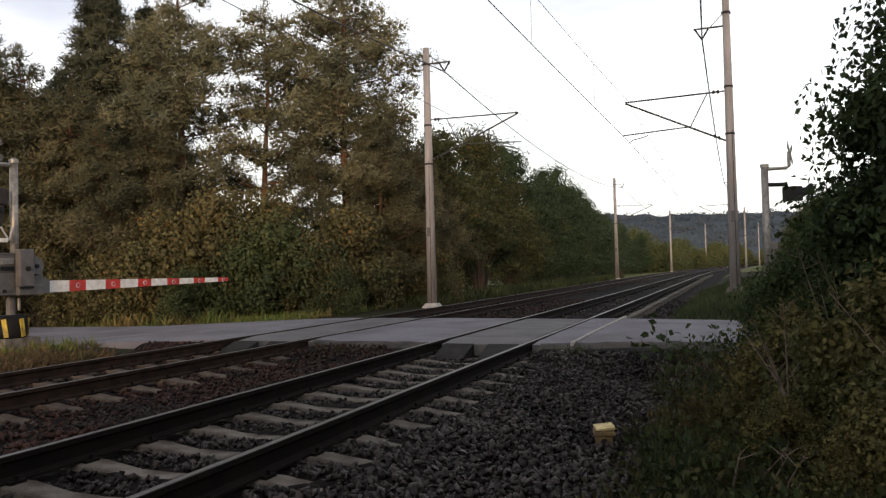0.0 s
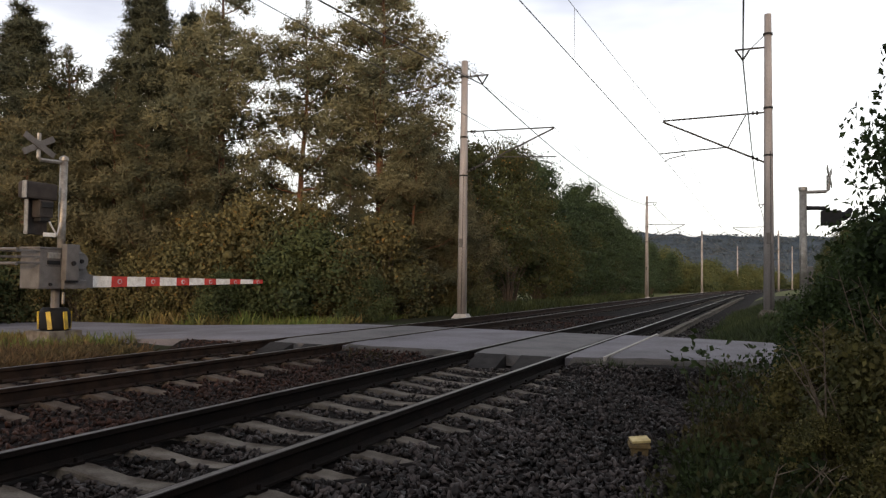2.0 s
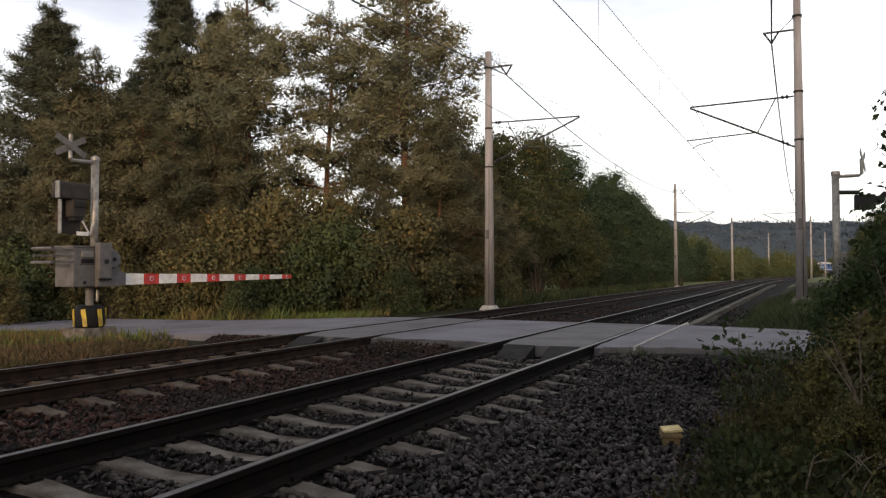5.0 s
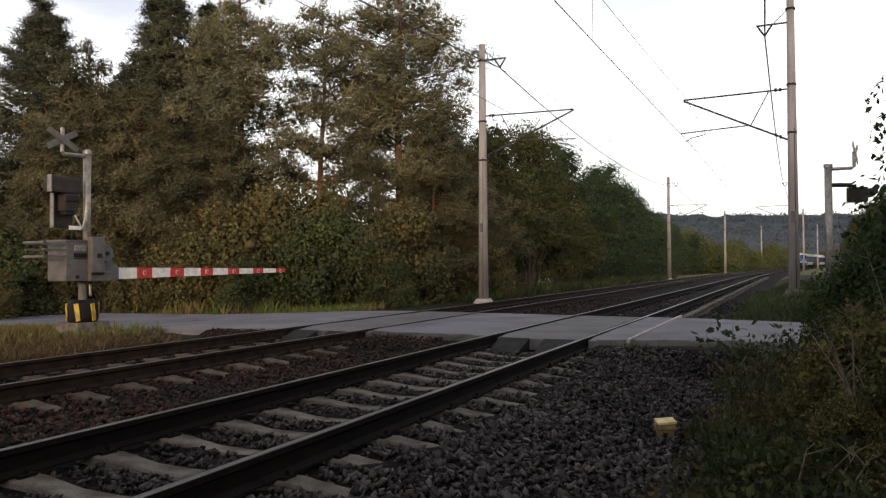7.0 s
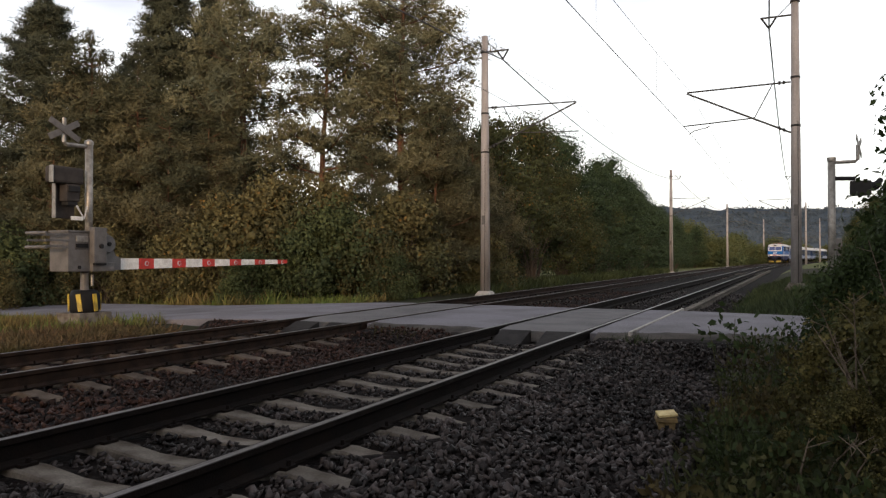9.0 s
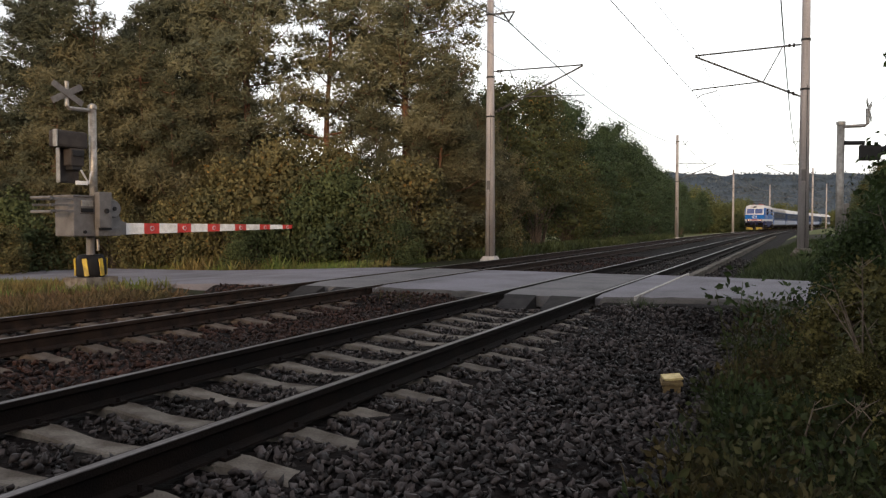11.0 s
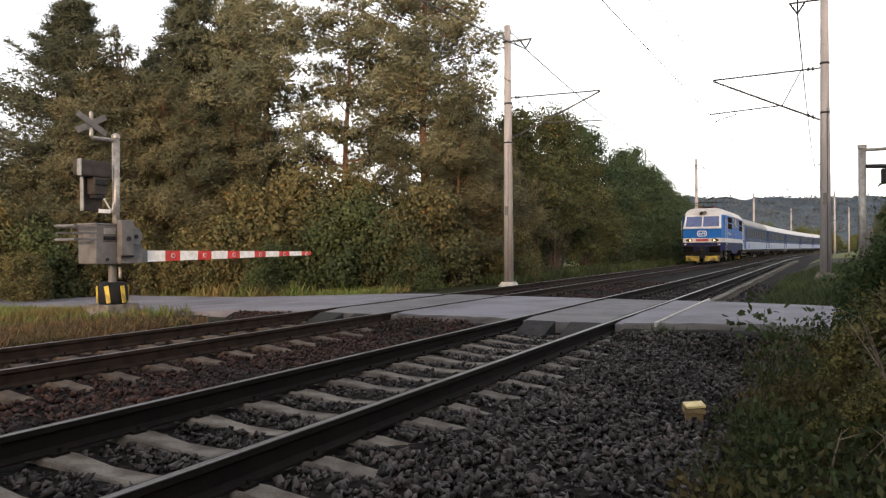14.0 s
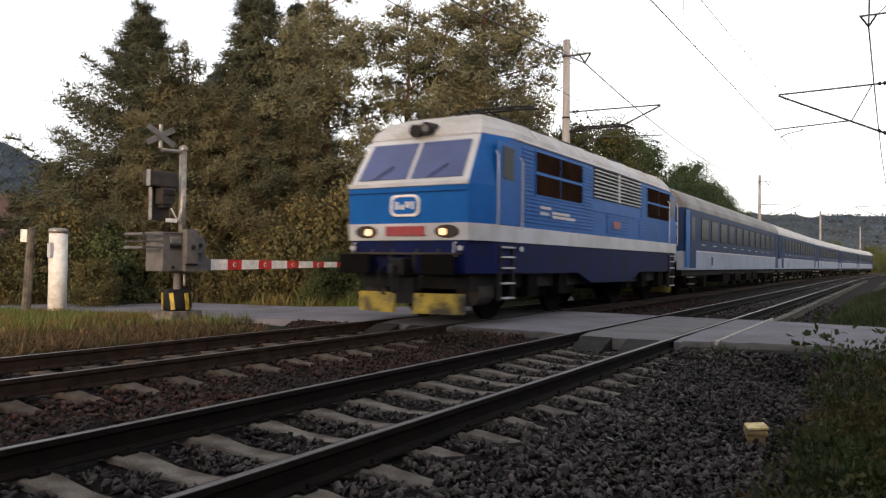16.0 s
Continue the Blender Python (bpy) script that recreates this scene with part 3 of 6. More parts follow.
def build_barrier():
    root = empty("level_crossing_barrier", pose(-13.45, 11.15, -0.10, 0, 0, 90))
    tagged(root, "grey barrier machine with lowered red and white boom", "barrier")
    part("plinth", boxed(-0.40, 0.40, -0.34, 0.34, -0.4, 0.08, 0.02), M["concrete"], root, "weathered concrete plinth")
    part("drum_base", tubed([(0, 0, 0.06), (0, 0, 0.16), (0, 0, 0.42), (0, 0, 0.54)], [0.26, 0.30, 0.30, 0.24], 16), M["black"], root, "black base with yellow bars", smooth=True)
    for k in range(6):
        a = 2 * math.pi * k / 6 + 0.55
        c, s = math.cos(a), math.sin(a)
        o = part("stripe", boxed(-0.012, 0.012, -0.045, 0.045, -0.18, 0.18, 0.004), M["yellow"], root, "yellow warning bar")
        o.matrix_basis = Matrix.Translation((0.306 * c, 0.306 * s, 0.29)) @ pose(0, 0, 0, 8, 0, math.degrees(a))
    part("post", tubed([(0, 0, 0.5), (0, 0, 1.0)], 0.085, 12), M["cabinet"], root)
    part("latch", tubed([(0.12, -0.08, 0.62), (0.12, -0.08, 0.86)], 0.03, 8), M["galv"], root)
    part("machine_case", boxed(-0.62, 0.16, -0.27, 0.27, 0.93, 1.74, 0.03), M["cabinet"], root, "grey painted machine case")
    part("front_cover", boxed(-0.12, 0.20, -0.42, -0.27, 1.10, 1.84, 0.02), M["cabinet"], root)
    part("cover_plate", boxed(-0.44, -0.16, -0.30, -0.27, 1.42, 1.50, 0.006), M["black"], root)
    part("cover_plate", boxed(-0.44, -0.16, -0.30, -0.27, 1.54, 1.66, 0.006), M["galv"], root)
    part("lock", tubed([(0.05, -0.45, 1.45), (0.05, -0.41, 1.45)], 0.05, 10), M["dark_steel"], root)
    for y in (-0.25, 0.25):
        for z in (1.44, 1.56, 1.68):
            part("counterweight_arm", boxed(-1.12, -0.60, y - 0.02, y + 0.02, z - 0.022, z + 0.022, 0.006), M["cabinet"], root)
    for z in (1.42, 1.70):
        part("counterweight_bar", tubed([(-1.12, -0.29, z), (-1.12, 0.29, z)], 0.03, 8), M["cabinet"], root)
    bm = bmesh.new()
    loft(bm, [[(x, y, z) for x, z in ((0.14, 1.72), (0.32, 1.74), (0.52, 1.26), (0.66, 1.21), (0.66, 0.95), (0.30, 0.95), (0.14, 1.10))] for y in (-0.30, -0.16)])
    part("boom_holder", bm, M["cabinet"], root)
    part("boom_hub", tubed([(0.30, -0.36, 1.50), (0.30, -0.30, 1.50), (0.30, 0.20, 1.50)], [0.17, 0.20, 0.20], 18), M["cabinet"], root, smooth=False)
    part("hub_bolt", tubed([(0.30, -0.39, 1.50), (0.30, -0.35, 1.50)], 0.045, 8), M["dark_steel"], root)
    part("lower_tray", boxed(-0.10, 0.46, -0.36, -0.20, 0.93, 1.12, 0.02), M["cabinet"], root)
    part("tray_slot", boxed(-0.10, 0.18, -0.43, -0.36, 1.06, 1.10, 0.006), M["black"], root)
    part("case_roof", boxed(-0.64, 0.18, -0.29, 0.29, 1.73, 1.765, 0.012), M["cabinet"], root)
    part("case_seam", boxed(-0.46, -0.14, -0.278, -0.268, 1.385, 1.395), M["black"], root)
    part("drain_plug", tubed([(-0.36, -0.30, 1.02), (-0.36, -0.26, 1.02)], 0.035, 8), M["dark_steel"], root)
    x, k = 0.64, 0
    while k < 12:
        w = 0.55 if k % 2 == 0 else 0.44
        h0, h1 = 0.124 - 0.006 * k, 0.124 - 0.006 * (k + 1)
        bm = bmesh.new()
        loft(bm, [[(px, y, 1.08 + z + 0.004 * (px - 0.9)) for y, z in ((-0.26, -h), (-0.20, -h), (-0.18, 0), (-0.20, h), (-0.26, h))] for px, h in ((x, h0), (x + w, h1))])
        seg = part("boom_section", bm, M["white"] if k % 2 == 0 else M["red"], root, "white boom section" if k % 2 == 0 else "red boom section")
        if k % 2:
            bm = bmesh.new()
            tube(bm, [(x + w * 0.5, -0.275, 1.085), (x + w * 0.5, -0.258, 1.085)], 0.055, 12)
            part("reflector", bm, M["light_grey"], seg, "round pale reflector")
            part("reflector_disc", tubed([(x + w * 0.5, -0.28, 1.085), (x + w * 0.5, -0.262, 1.085)], 0.038, 12), M["red"], seg)
        x += w
        k += 1
    part("signal_pole", tubed([(0.08, -0.02, 1.0), (0.08, -0.02, 3.60)], 0.078, 14), M["galv"], root, "galvanised tube pole", smooth=True)
    part("pole_cap", tubed([(0.08, -0.02, 3.58), (0.08, -0.02, 3.65), (0.08, -0.02, 3.69)], [0.09, 0.09, 0.03], 14), M["galv"], root)
    part("cross_arm", tubed([(0.08, -0.02, 3.54), (-0.48, -0.02, 3.52), (-0.52, -0.02, 3.56), (-0.52, -0.02, 4.05)], 0.04, 8), M["galv"], root)
    crossbuck(root, (-0.55, -0.08, 3.80), 0.74, -5, M["cabinet"], "pale weathered crossbuck board seen from behind")
    part("target_board", boxed(-0.60, -0.12, 0.16, 0.20, 2.02, 3.04, 0.02), M["hood"], root, "dark signal target board")
    part("lamp_hood", boxed(-0.82, -0.10, -0.10, 0.16, 2.72, 3.06, 0.05), M["hood"], root)
    part("lamp_case", boxed(-0.50, -0.18, -0.08, 0.16, 2.36, 2.72, 0.03), M["hood"], root)
    part("edge_strip", boxed(-0.845, -0.815, -0.11, 0.0, 2.72, 3.06, 0.006), M["galv"], root)
    part("edge_strip", boxed(-0.625, -0.60, 0.10, 0.20, 2.02, 2.72, 0.006), M["galv"], root)
    part("case_lid", boxed(-0.48, -0.20, -0.11, -0.08, 2.56, 2.68, 0.012), M["dark_steel"], root)
    part("case_foot", boxed(-0.46, -0.22, -0.06, 0.14, 2.28, 2.36, 0.02), M["dark_steel"], root)
    part("bracket", tubed([(-0.30, -0.12, 2.28), (-0.12, -0.12, 2.02), (-0.04, -0.12, 2.28)], 0.02, 6), M["light_grey"], root)
    part("small_plate", boxed(-0.44, -0.16, -0.14, -0.125, 1.98, 2.06), M["white"], root)


def build_right_signal():
    root = empty("crossing_signal", pose(0.78, 20.2, 0, 0, 0, 0))
    tagged(root, "grey warning light pole with crossbuck half hidden in leaves", "crossing signal")
    part("signal_pole", tubed([(0, 0, 0), (0, 0, 3.42)], 0.085, 14), M["galv"], root, smooth=True)
    part("pole_cap", tubed([(0, 0, 3.40), (0, 0, 3.48)], 0.10, 14), M["galv"], root)
    part("cross_arm", tubed([(0, 0, 3.36), (0.5, 0, 3.36), (0.55, 0, 3.4), (0.55, 0, 3.75)], 0.04, 8), M["galv"], root)
    crossbuck(root, (0.58, 0.06, 3.72), 0.8, 78, M["galv"], "crossbuck board seen edge on")
    part("lamp_arm", tubed([(0, 0, 2.98), (0.5, 0, 2.96)], 0.05, 8), M["dark_steel"], root)
    part("lamp_case", boxed(0.38, 0.82, -0.14, 0.10, 2.55, 2.90, 0.03), M["dark_steel"], root)
    part("lamp_hood", tubed([(0.70, 0.08, 2.75), (0.95, 0.25, 2.80), (1.05, 0.35, 2.95)], [0.12, 0.10, 0.06], 8), M["black"], root)


def build_marker_box():
    root = empty("trackside_box", pose(-1.02, 6.62, -0.40, 0, 0, 14))
    tagged(root, "small faded yellow concrete marker box in the ballast", "trackside box")
    bm = bmesh.new()
    loft(bm, [[(sx * w, sy * w, z) for sx, sy in ((-1, -1), (1, -1), (1, 1), (-1, 1))] for w, z in ((0.066, -0.2), (0.070, 0.13), (0.082, 0.135), (0.082, 0.165))])
    part("body", bm, M["ochre"], root, "stained ochre sides")
    part("rim", boxed(-0.088, 0.088, -0.088, 0.088, 0.120, 0.150, 0.006), M["ochre"], root, "stained ochre rim")
    lid = part("lid", boxed(-0.078, 0.078, -0.078, 0.078, 0.0, 0.022, 0.006), M["cream"], root, "pale cream lid lying askew")
    lid.matrix_basis = pose(0.006, -0.004, 0.170, 4, -5, 7)
    part("handle_hole", boxed(-0.018, 0.018, -0.074, -0.060, 0.06, 0.095, 0.004), M["black"], root)


def build_posts():
    d, a = 23.0, radians(57.95)
    root = empty("white_post", pose(-math.sin(a) * d, math.cos(a) * d, -0.6))
    tagged(root, "round white post with a grey cap in the grass", "post")
    part("shaft", tubed([(0, 0, 0), (0, 0, 2.38)], 0.235, 18), M["white"], root, smooth=True)
    part("cap", tubed([(0, 0, 2.36), (0, 0, 2.46), (0, 0, 2.50)], [0.25, 0.25, 0.15], 18), M["galv"], root, smooth=True)
    part("plate", boxed(-0.02, 0.12, -0.30, -0.22, 1.7, 2.1), M["light_grey"], root)
    a = radians(59.72)
    root = empty("stake_with_tag", pose(-math.sin(a) * d, math.cos(a) * d, -0.6, 0, 2, 0))
    tagged(root, "leaning grey stake carrying a small pale tag", "stake")
    part("stake", tubed([(-0.08, 0, 0), (0.0, 0, 1.6), (0.04, 0, 2.5)], [0.12, 0.11, 0.08], 10), M["concrete"], root)
    part("tag", boxed(-0.36, -0.06, -0.06, -0.03, 2.1, 2.44), M["white"], root, "small white tag")
    for x, y, h in ((1.55, 25.5, 0.62), (1.85, 25.9, 0.5), (2.6, 26.5, 0.45)):
        ob = link_mesh("marker_post", tubed([(x, y, 0.0), (x, y, 0.25 + h), (x, y, 0.3 + h)], [0.09, 0.085, 0.05], 10), M["white"])
        tagged(ob, "short white marker post behind the crossing bushes", "post", group="white posts")
    root = empty("signal_post", pose(1.2, 27.0, 0.1))
    tagged(root, "slim blue grey post behind the crossing", "post")
    part("shaft", boxed(-0.09, 0.09, -0.07, 0.07, -0.2, 1.35, 0.02), M["cabinet"], root)
    part("head", boxed(-0.13, 0.13, -0.1, 0.1, 1.35, 1.62, 0.03), M["cabinet"], root)


build_barrier()
build_right_signal()
build_marker_box()
build_posts()


# ---- train: built along +y with the nose at y = 0 and the rail tops at z = 0 ----
LOCO = 14.4


def loco_ring(z, y0, nose, side, y1, taper=0.72):
    L = LOCO
    return [(-nose, y0, z), (nose, y0, z), (side, y0 + taper, z), (side, L - y1 - taper, z), (nose, L - y1, z), (-nose, L - y1, z), (-side, L - y1 - taper, z), (-side, y0 + taper, z)]


def side_box(x, y0, y1, z0, z1, depth, bevel=0.0):
    return boxed(min(x, x + depth), max(x, x + depth), y0, y1, z0, z1, bevel)


def add_buffers(root, y, s):
    for x in (-0.875, 0.875):
        b = part("buffer", tubed([(x, y, 1.06), (x, y - 0.30 * s, 1.06)], 0.11, 12), M["dark_steel"], root)
        part("buffer_plate", boxed(x - 0.33, x + 0.33, min(y - 0.36 * s, y - 0.30 * s), max(y - 0.36 * s, y - 0.30 * s), 0.88, 1.23, 0.02), M["undergear"], b, "dark rectangular buffer plate")


def add_bogie(root, yc, wheel=0.6, base=3.2, frame_mat=None):
    bogie = part("bogie", boxed(-1.05, 1.05, yc - base / 2 - 0.7, yc + base / 2 + 0.7, 0.42, 0.72, 0.04), frame_mat or M["undergear"], root, "dirty dark bogie")
    for y in (yc - base / 2, yc + base / 2):
        for x in (-0.72, 0.72):
            part("wheel", tubed([(x - 0.06, y, wheel), (x + 0.06, y, wheel)], wheel, 24), M["undergear"], bogie)
        for x in (-1.06, 1.06):
            part("axle_box", boxed(x - 0.14, x + 0.14, y - 0.22, y + 0.22, wheel - 0.2, wheel + 0.22, 0.03), M["undergear"], bogie)
            for dy in (-0.38, 0.38):
                part("spring", tubed([(x, y + dy, 0.42), (x, y + dy, 0.86)], 0.10, 10), M["undergear"], bogie)
    for x in (-1.1, 1.1):
        part("side_beam", boxed(x - 0.08, x + 0.08, yc - base / 2 - 0.6, yc + base / 2 + 0.6, 0.62, 0.84, 0.03), M["undergear"], bogie)
    return bogie


def build_loco():
    root = empty("locomotive")
    tagged(root, "blue and pale grey electric locomotive with lit headlamps", "locomotive")
    S, N = 1.42, 1.27
    band = ((0.90, 1.48, "navy", "lower_skirt"), (1.48, 1.78, "light_grey", "grey_band"), (1.78, 2.47, "blue", "lower_body"))
    for z0, z1, m, n in band:
        bm = bmesh.new()
        d = 0.06 if m == "navy" else 0.0
        loft(bm, [loco_ring(z0, 0.03 + d, N - d, S - d * 0.4, 0.03 + d), loco_ring(z1, 0.0 + d, N - d, S - d * 0.4, 0.0 + d)])
        part(n, bm, M[m], root, {"navy": "dirty navy blue skirt", "light_grey": "light grey waist band", "blue": "bright blue lower body"}[m])
    bm = bmesh.new()
    loft(bm, [loco_ring(2.47, 0.02, N, S, 0.02), loco_ring(3.42, 0.62, 1.20, S, 0.62, 0.72)], slots=lambda i, k: 0 if k in (2, 6) else (1 if k in (0, 4) else 0))
    part("upper_body", bm, [M["blue"], M["light_grey"]], root, "blue upper body with pale grey cab front")
    bm = bmesh.new()
    loft(bm, [loco_ring(3.42, 0.60, 1.21, S + 0.02, 0.60, 0.9), loco_ring(3.56, 0.70, 1.18, S - 0.02, 0.70, 0.9), loco_ring(3.80, 0.98, 1.02, 1.18, 0.98, 0.7), loco_ring(3.92, 1.35, 0.75, 0.85, 1.35, 0.5)])
    part("roof", bm, M["roof"], root, "dusty pale roof with sloping sides")
    # cab front: pale frame, windscreens, sill
    slope = math.atan2(0.60, 0.95)
    for end in (0, 1):
        front = pose(0, 0, 0) if end == 0 else pose(0, LOCO, 0, 0, 0, 180)
        for x0, x1 in ((-1.12, -0.045), (0.045, 1.12)):
            bm = bmesh.new()
            for v in ((x0, 0, 0.14), (x1, 0, 0.14), (x1 * 0.955 if x1 > 0.1 else x1, 0, 0.98), (x0 * 0.955 if x0 < -0.1 else x0, 0, 0.98)):
                bm.verts.new(v)
            f = bm.faces.new(bm.verts[:])
            ex = bmesh.ops.extrude_face_region(bm, geom=[f])
            bmesh.ops.translate(bm, verts=[v for v in ex["geom"] if isinstance(v, bmesh.types.BMVert)], vec=(0, -0.02, 0))
            o = part("windscreen", bm, M["screen"], root, "reflecting windscreen, blue sky reflection also in its colour")
            o.matrix_basis = front @ Matrix.Translation((0, 0.02, 2.47)) @ pose(0, 0, 0, -math.degrees(slope), 0, 0)
            w = part("wiper", tubed([(x0 + 0.35, -0.05, 0.10), (x0 + 0.72, -0.05, 0.42)], 0.012, 5), M["black"], o)
        o = part("front_sill", boxed(-N - 0.01, N + 0.01, -0.03, 0.02, 2.44, 2.52, 0.012), M["light_grey"], root, "pale sill under the windscreens")
        o.matrix_basis = front
        o = part("brow_line", boxed(-N, N, -0.012, 0.0, 2.33, 2.345), M["navy"], root)
        o.matrix_basis = front
        for x in (-0.86, 0.86):
            bm = bmesh.new()
            loft(bm, [[(x + 0.24 * k * math.cos(q), y, 1.635 + 0.115 * k * math.sin(q)) for q in (radians(20 * w) for w in range(18))] for y, k in ((0.03, 1.0), (-0.010, 1.0), (-0.016, 0.94), (-0.004, 0.86))])
            h = part("headlamp_recess", bm, M["hood"], root, "dark oval headlamp recess")
            h.matrix_basis = front
            part("headlamp", tubed([(x + (0.06 if x < 0 else -0.06), -0.04, 1.625), (x + (0.06 if x < 0 else -0.06), -0.006, 1.625)], 0.062, 14), M["lamp"] if end == 0 else M["light_grey"], h, "lit warm headlamp" if end == 0 else "")
        o = part("red_panel", boxed(-0.42, 0.42, -0.018, 0.0, 1.56, 1.73), M["signal_red"], root, "dull red plate between the lamps")
        o.matrix_basis = front
        # plain emblem: a pale rounded frame round blue bars
        bm = bmesh.new()
        rounded = [(cx * 0.19 + 0.12 * math.cos(a), cz * 0.075 + 0.12 * math.sin(a)) for cx, cz, a0 in ((1, 1, 0), (-1, 1, 90), (-1, -1, 180), (1, -1, 270)) for a in (radians(a0 + 18 * q) for q in range(6))]
        loft(bm, [[(px, y, 2.10 + pz) for px, pz in rounded] for y in (-0.002, -0.024)])
        o = part("emblem", bm, M["white"], root, "pale rounded emblem plate")
        o.matrix_basis = front
        bm = bmesh.new()
        loft(bm, [[(px * 0.84, y, 2.10 + pz * 0.78) for px, pz in rounded] for y in (-0.023, -0.028)])
        part("emblem_field", bm, M["blue"], o, "blue field inside the emblem")
        for bx0, bx1, z0, z1 in ((-0.19, -0.14, 2.03, 2.17), (-0.08, -0.02, 2.03, 2.12), (0.03, 0.09, 2.06, 2.17), (0.14, 0.19, 2.03, 2.17)):
            part("emblem_bar", boxed(bx0, bx1, -0.033, -0.026, z0, z1), M["white"], o)
        o = part("roof_lamp", tubed([(-0.11, 0.44, 3.52), (-0.11, 0.80, 3.58)], 0.12, 14), M["dark_steel"], root, "twin roof headlamp in a dark housing")
        o.matrix_basis = front
        part("roof_lamp_barrel", tubed([(0.11, 0.46, 3.56), (0.11, 0.80, 3.58)], 0.12, 14), M["dark_steel"], o)
        for x in (-0.11, 0.11):
            part("lens", tubed([(x, 0.445, 3.56), (x, 0.465, 3.56)], 0.07, 12), M["cabinet"], o)
        o = part("coupler", boxed(-0.16, 0.16, -0.30, 0.1, 0.86, 1.16, 0.03), M["black"], root)
        o.matrix_basis = front
        o = part("hook", tubed([(0, -0.3, 1.0), (0, -0.42, 1.02), (0, -0.44, 0.9)], 0.045, 8), M["dark_steel"], root)
        o.matrix_basis = front
        o = part("coupling_screw", tubed([(0.02, -0.42, 0.95), (0.02, -0.38, 0.55)], 0.05, 8), M["black"], root)
        o.matrix_basis = front
        for x in (-0.45, 0.45):
            o = part("air_hose", tubed([(x, 0.0, 1.0), (x, -0.16, 0.95), (x * 0.95, -0.18, 0.6), (x * 0.9, -0.05, 0.5)], 0.028, 6), M["black"], root)
            o.matrix_basis = front
            sx = 1 if x > 0 else -1
            bm = bmesh.new()
            loft(bm, [[(px * sx, py, pz) for px, py, pz in ((0.20, y0, 0.18), (1.12, y0 + 0.22, 0.18), (1.12, y0 + 0.20, 0.54), (0.20, y0 + 0.06, 0.54))] for y0 in (-0.05, 0.02)])
            o = part("rail_guard", bm, M["guard"], root, "dirty yellow rail guard")
            o.matrix_basis = front
        o = part("guard_centre", boxed(-0.2, 0.2, 0.0, 0.2, 0.35, 0.8), M["black"], root)
        o.matrix_basis = front
        for x in (-1.15, 1.15):
            o = part("marker_lamp", tubed([(x, -0.0, 1.34), (x, -0.05, 1.34)], 0.045, 10), M["light_grey"], root)
            o.matrix_basis = front
            o = part("front_handrail", tubed([(x * 0.93, -0.02, 1.20), (x * 0.93, -0.10, 1.22), (x * 0.93, -0.10, 1.42), (x * 0.93, -0.02, 1.44)], 0.012, 5), M["light_grey"], root)
            o.matrix_basis = front
    for x in (-1.0, 1.0):
        part("front_tank", tubed([(x, 0.55, 0.55), (x, 1.10, 0.55)], 0.24, 16), M["hood"], root, "grey round air tank", smooth=False)
    for x in (-0.7, -0.25, 0.25, 0.7):
        part("front_cable", tubed([(x, 0.02, 1.32), (x * 1.03, -0.10, 1.18), (x * 1.05, -0.08, 0.98)], 0.022, 6), M["hood"], root)
    part("front_step", boxed(-1.15, 1.15, -0.14, 0.06, 1.22, 1.26, 0.01), M["hood"], root)
    add_buffers(root, 0.0, 1)
    add_buffers(root, LOCO, -1)
    part("underframe", boxed(-1.2, 1.2, 0.3, LOCO - 0.3, 0.62, 0.95), M["black"], root)
    for s in (-1, 1):
        x = s * S
        bm = bmesh.new()
        loft(bm, [[(px, y, z) for y, z in ((4.9, 0.91), (9.8, 0.91), (8.9, 0.66), (5.8, 0.66))] for px in (x - 0.10 * s, x - 0.02 * s)])
        part("skirt_drop", bm, M["navy"], root)
        for ya, yb, mirror in ((0.80, 1.70, False), (LOCO - 1.70, LOCO - 0.80, True)):
            d = part("cab_door", side_box(x, ya, yb, 1.80, 3.30, 0.012 * s), M["blue"], root, "blue cab door")
            part("door_window", side_box(x + 0.012 * s, ya + 0.22, yb - 0.22, 2.62, 3.22, 0.012 * s), M["glass"], d)
            for yy in (ya - 0.06, yb + 0.06):
                part("handrail", tubed([(x + 0.05 * s, yy, 1.72), (x + 0.07 * s, yy, 1.9), (x + 0.07 * s, yy, 3.0), (x + 0.02 * s, yy, 3.1)], 0.014, 6), M["light_grey"], root, "pale vertical handrail")
            for z in (0.45, 0.72, 1.0, 1.2, 1.38):
                part("step", side_box(x - 0.08 * s, ya + 0.22, yb - 0.22, z - 0.015, z + 0.015, 0.14 * s), M["light_grey"], root)
            part("step_frame", side_box(x - 0.07 * s, ya + 0.17, ya + 0.21, 0.40, 1.42, 0.08 * s), M["dark_steel"], root)
            part("step_frame", side_box(x - 0.07 * s, yb - 0.21, yb - 0.17, 0.40, 1.42, 0.08 * s), M["dark_steel"], root)
        for y0, y1 in ((2.45, 5.10), (10.30, 12.85)):
            ym = (y0 + y1) / 2
            w = part("window_frame", side_box(x, y0, y1, 2.42, 3.34, 0.02 * s), M["rib"], root, "blue framed double row window")
            for a, b in ((y0 + 0.04, ym - 0.02), (ym + 0.02, y1 - 0.04)):
                for c, d in ((2.46, 2.86), (2.92, 3.31)):
                    part("pane", side_box(x + 0.016 * s, a, b, c, d, 0.010 * s), M["brown_glass"], w, "brown pane with tree reflection in its colour")
        g = part("grille", side_box(x, 5.86, 9.66, 2.66, 3.40, 0.012 * s), M["black"], root, "black ventilation grille with pale slats")
        for k in range(8):
            z = 2.70 + 0.09 * k
            for a, b in ((5.88, 7.70), (7.78, 9.64)):
                part("slat", side_box(x + 0.012 * s, a, b, z - 0.013, z + 0.013, 0.03 * s), M["light_grey"], g)
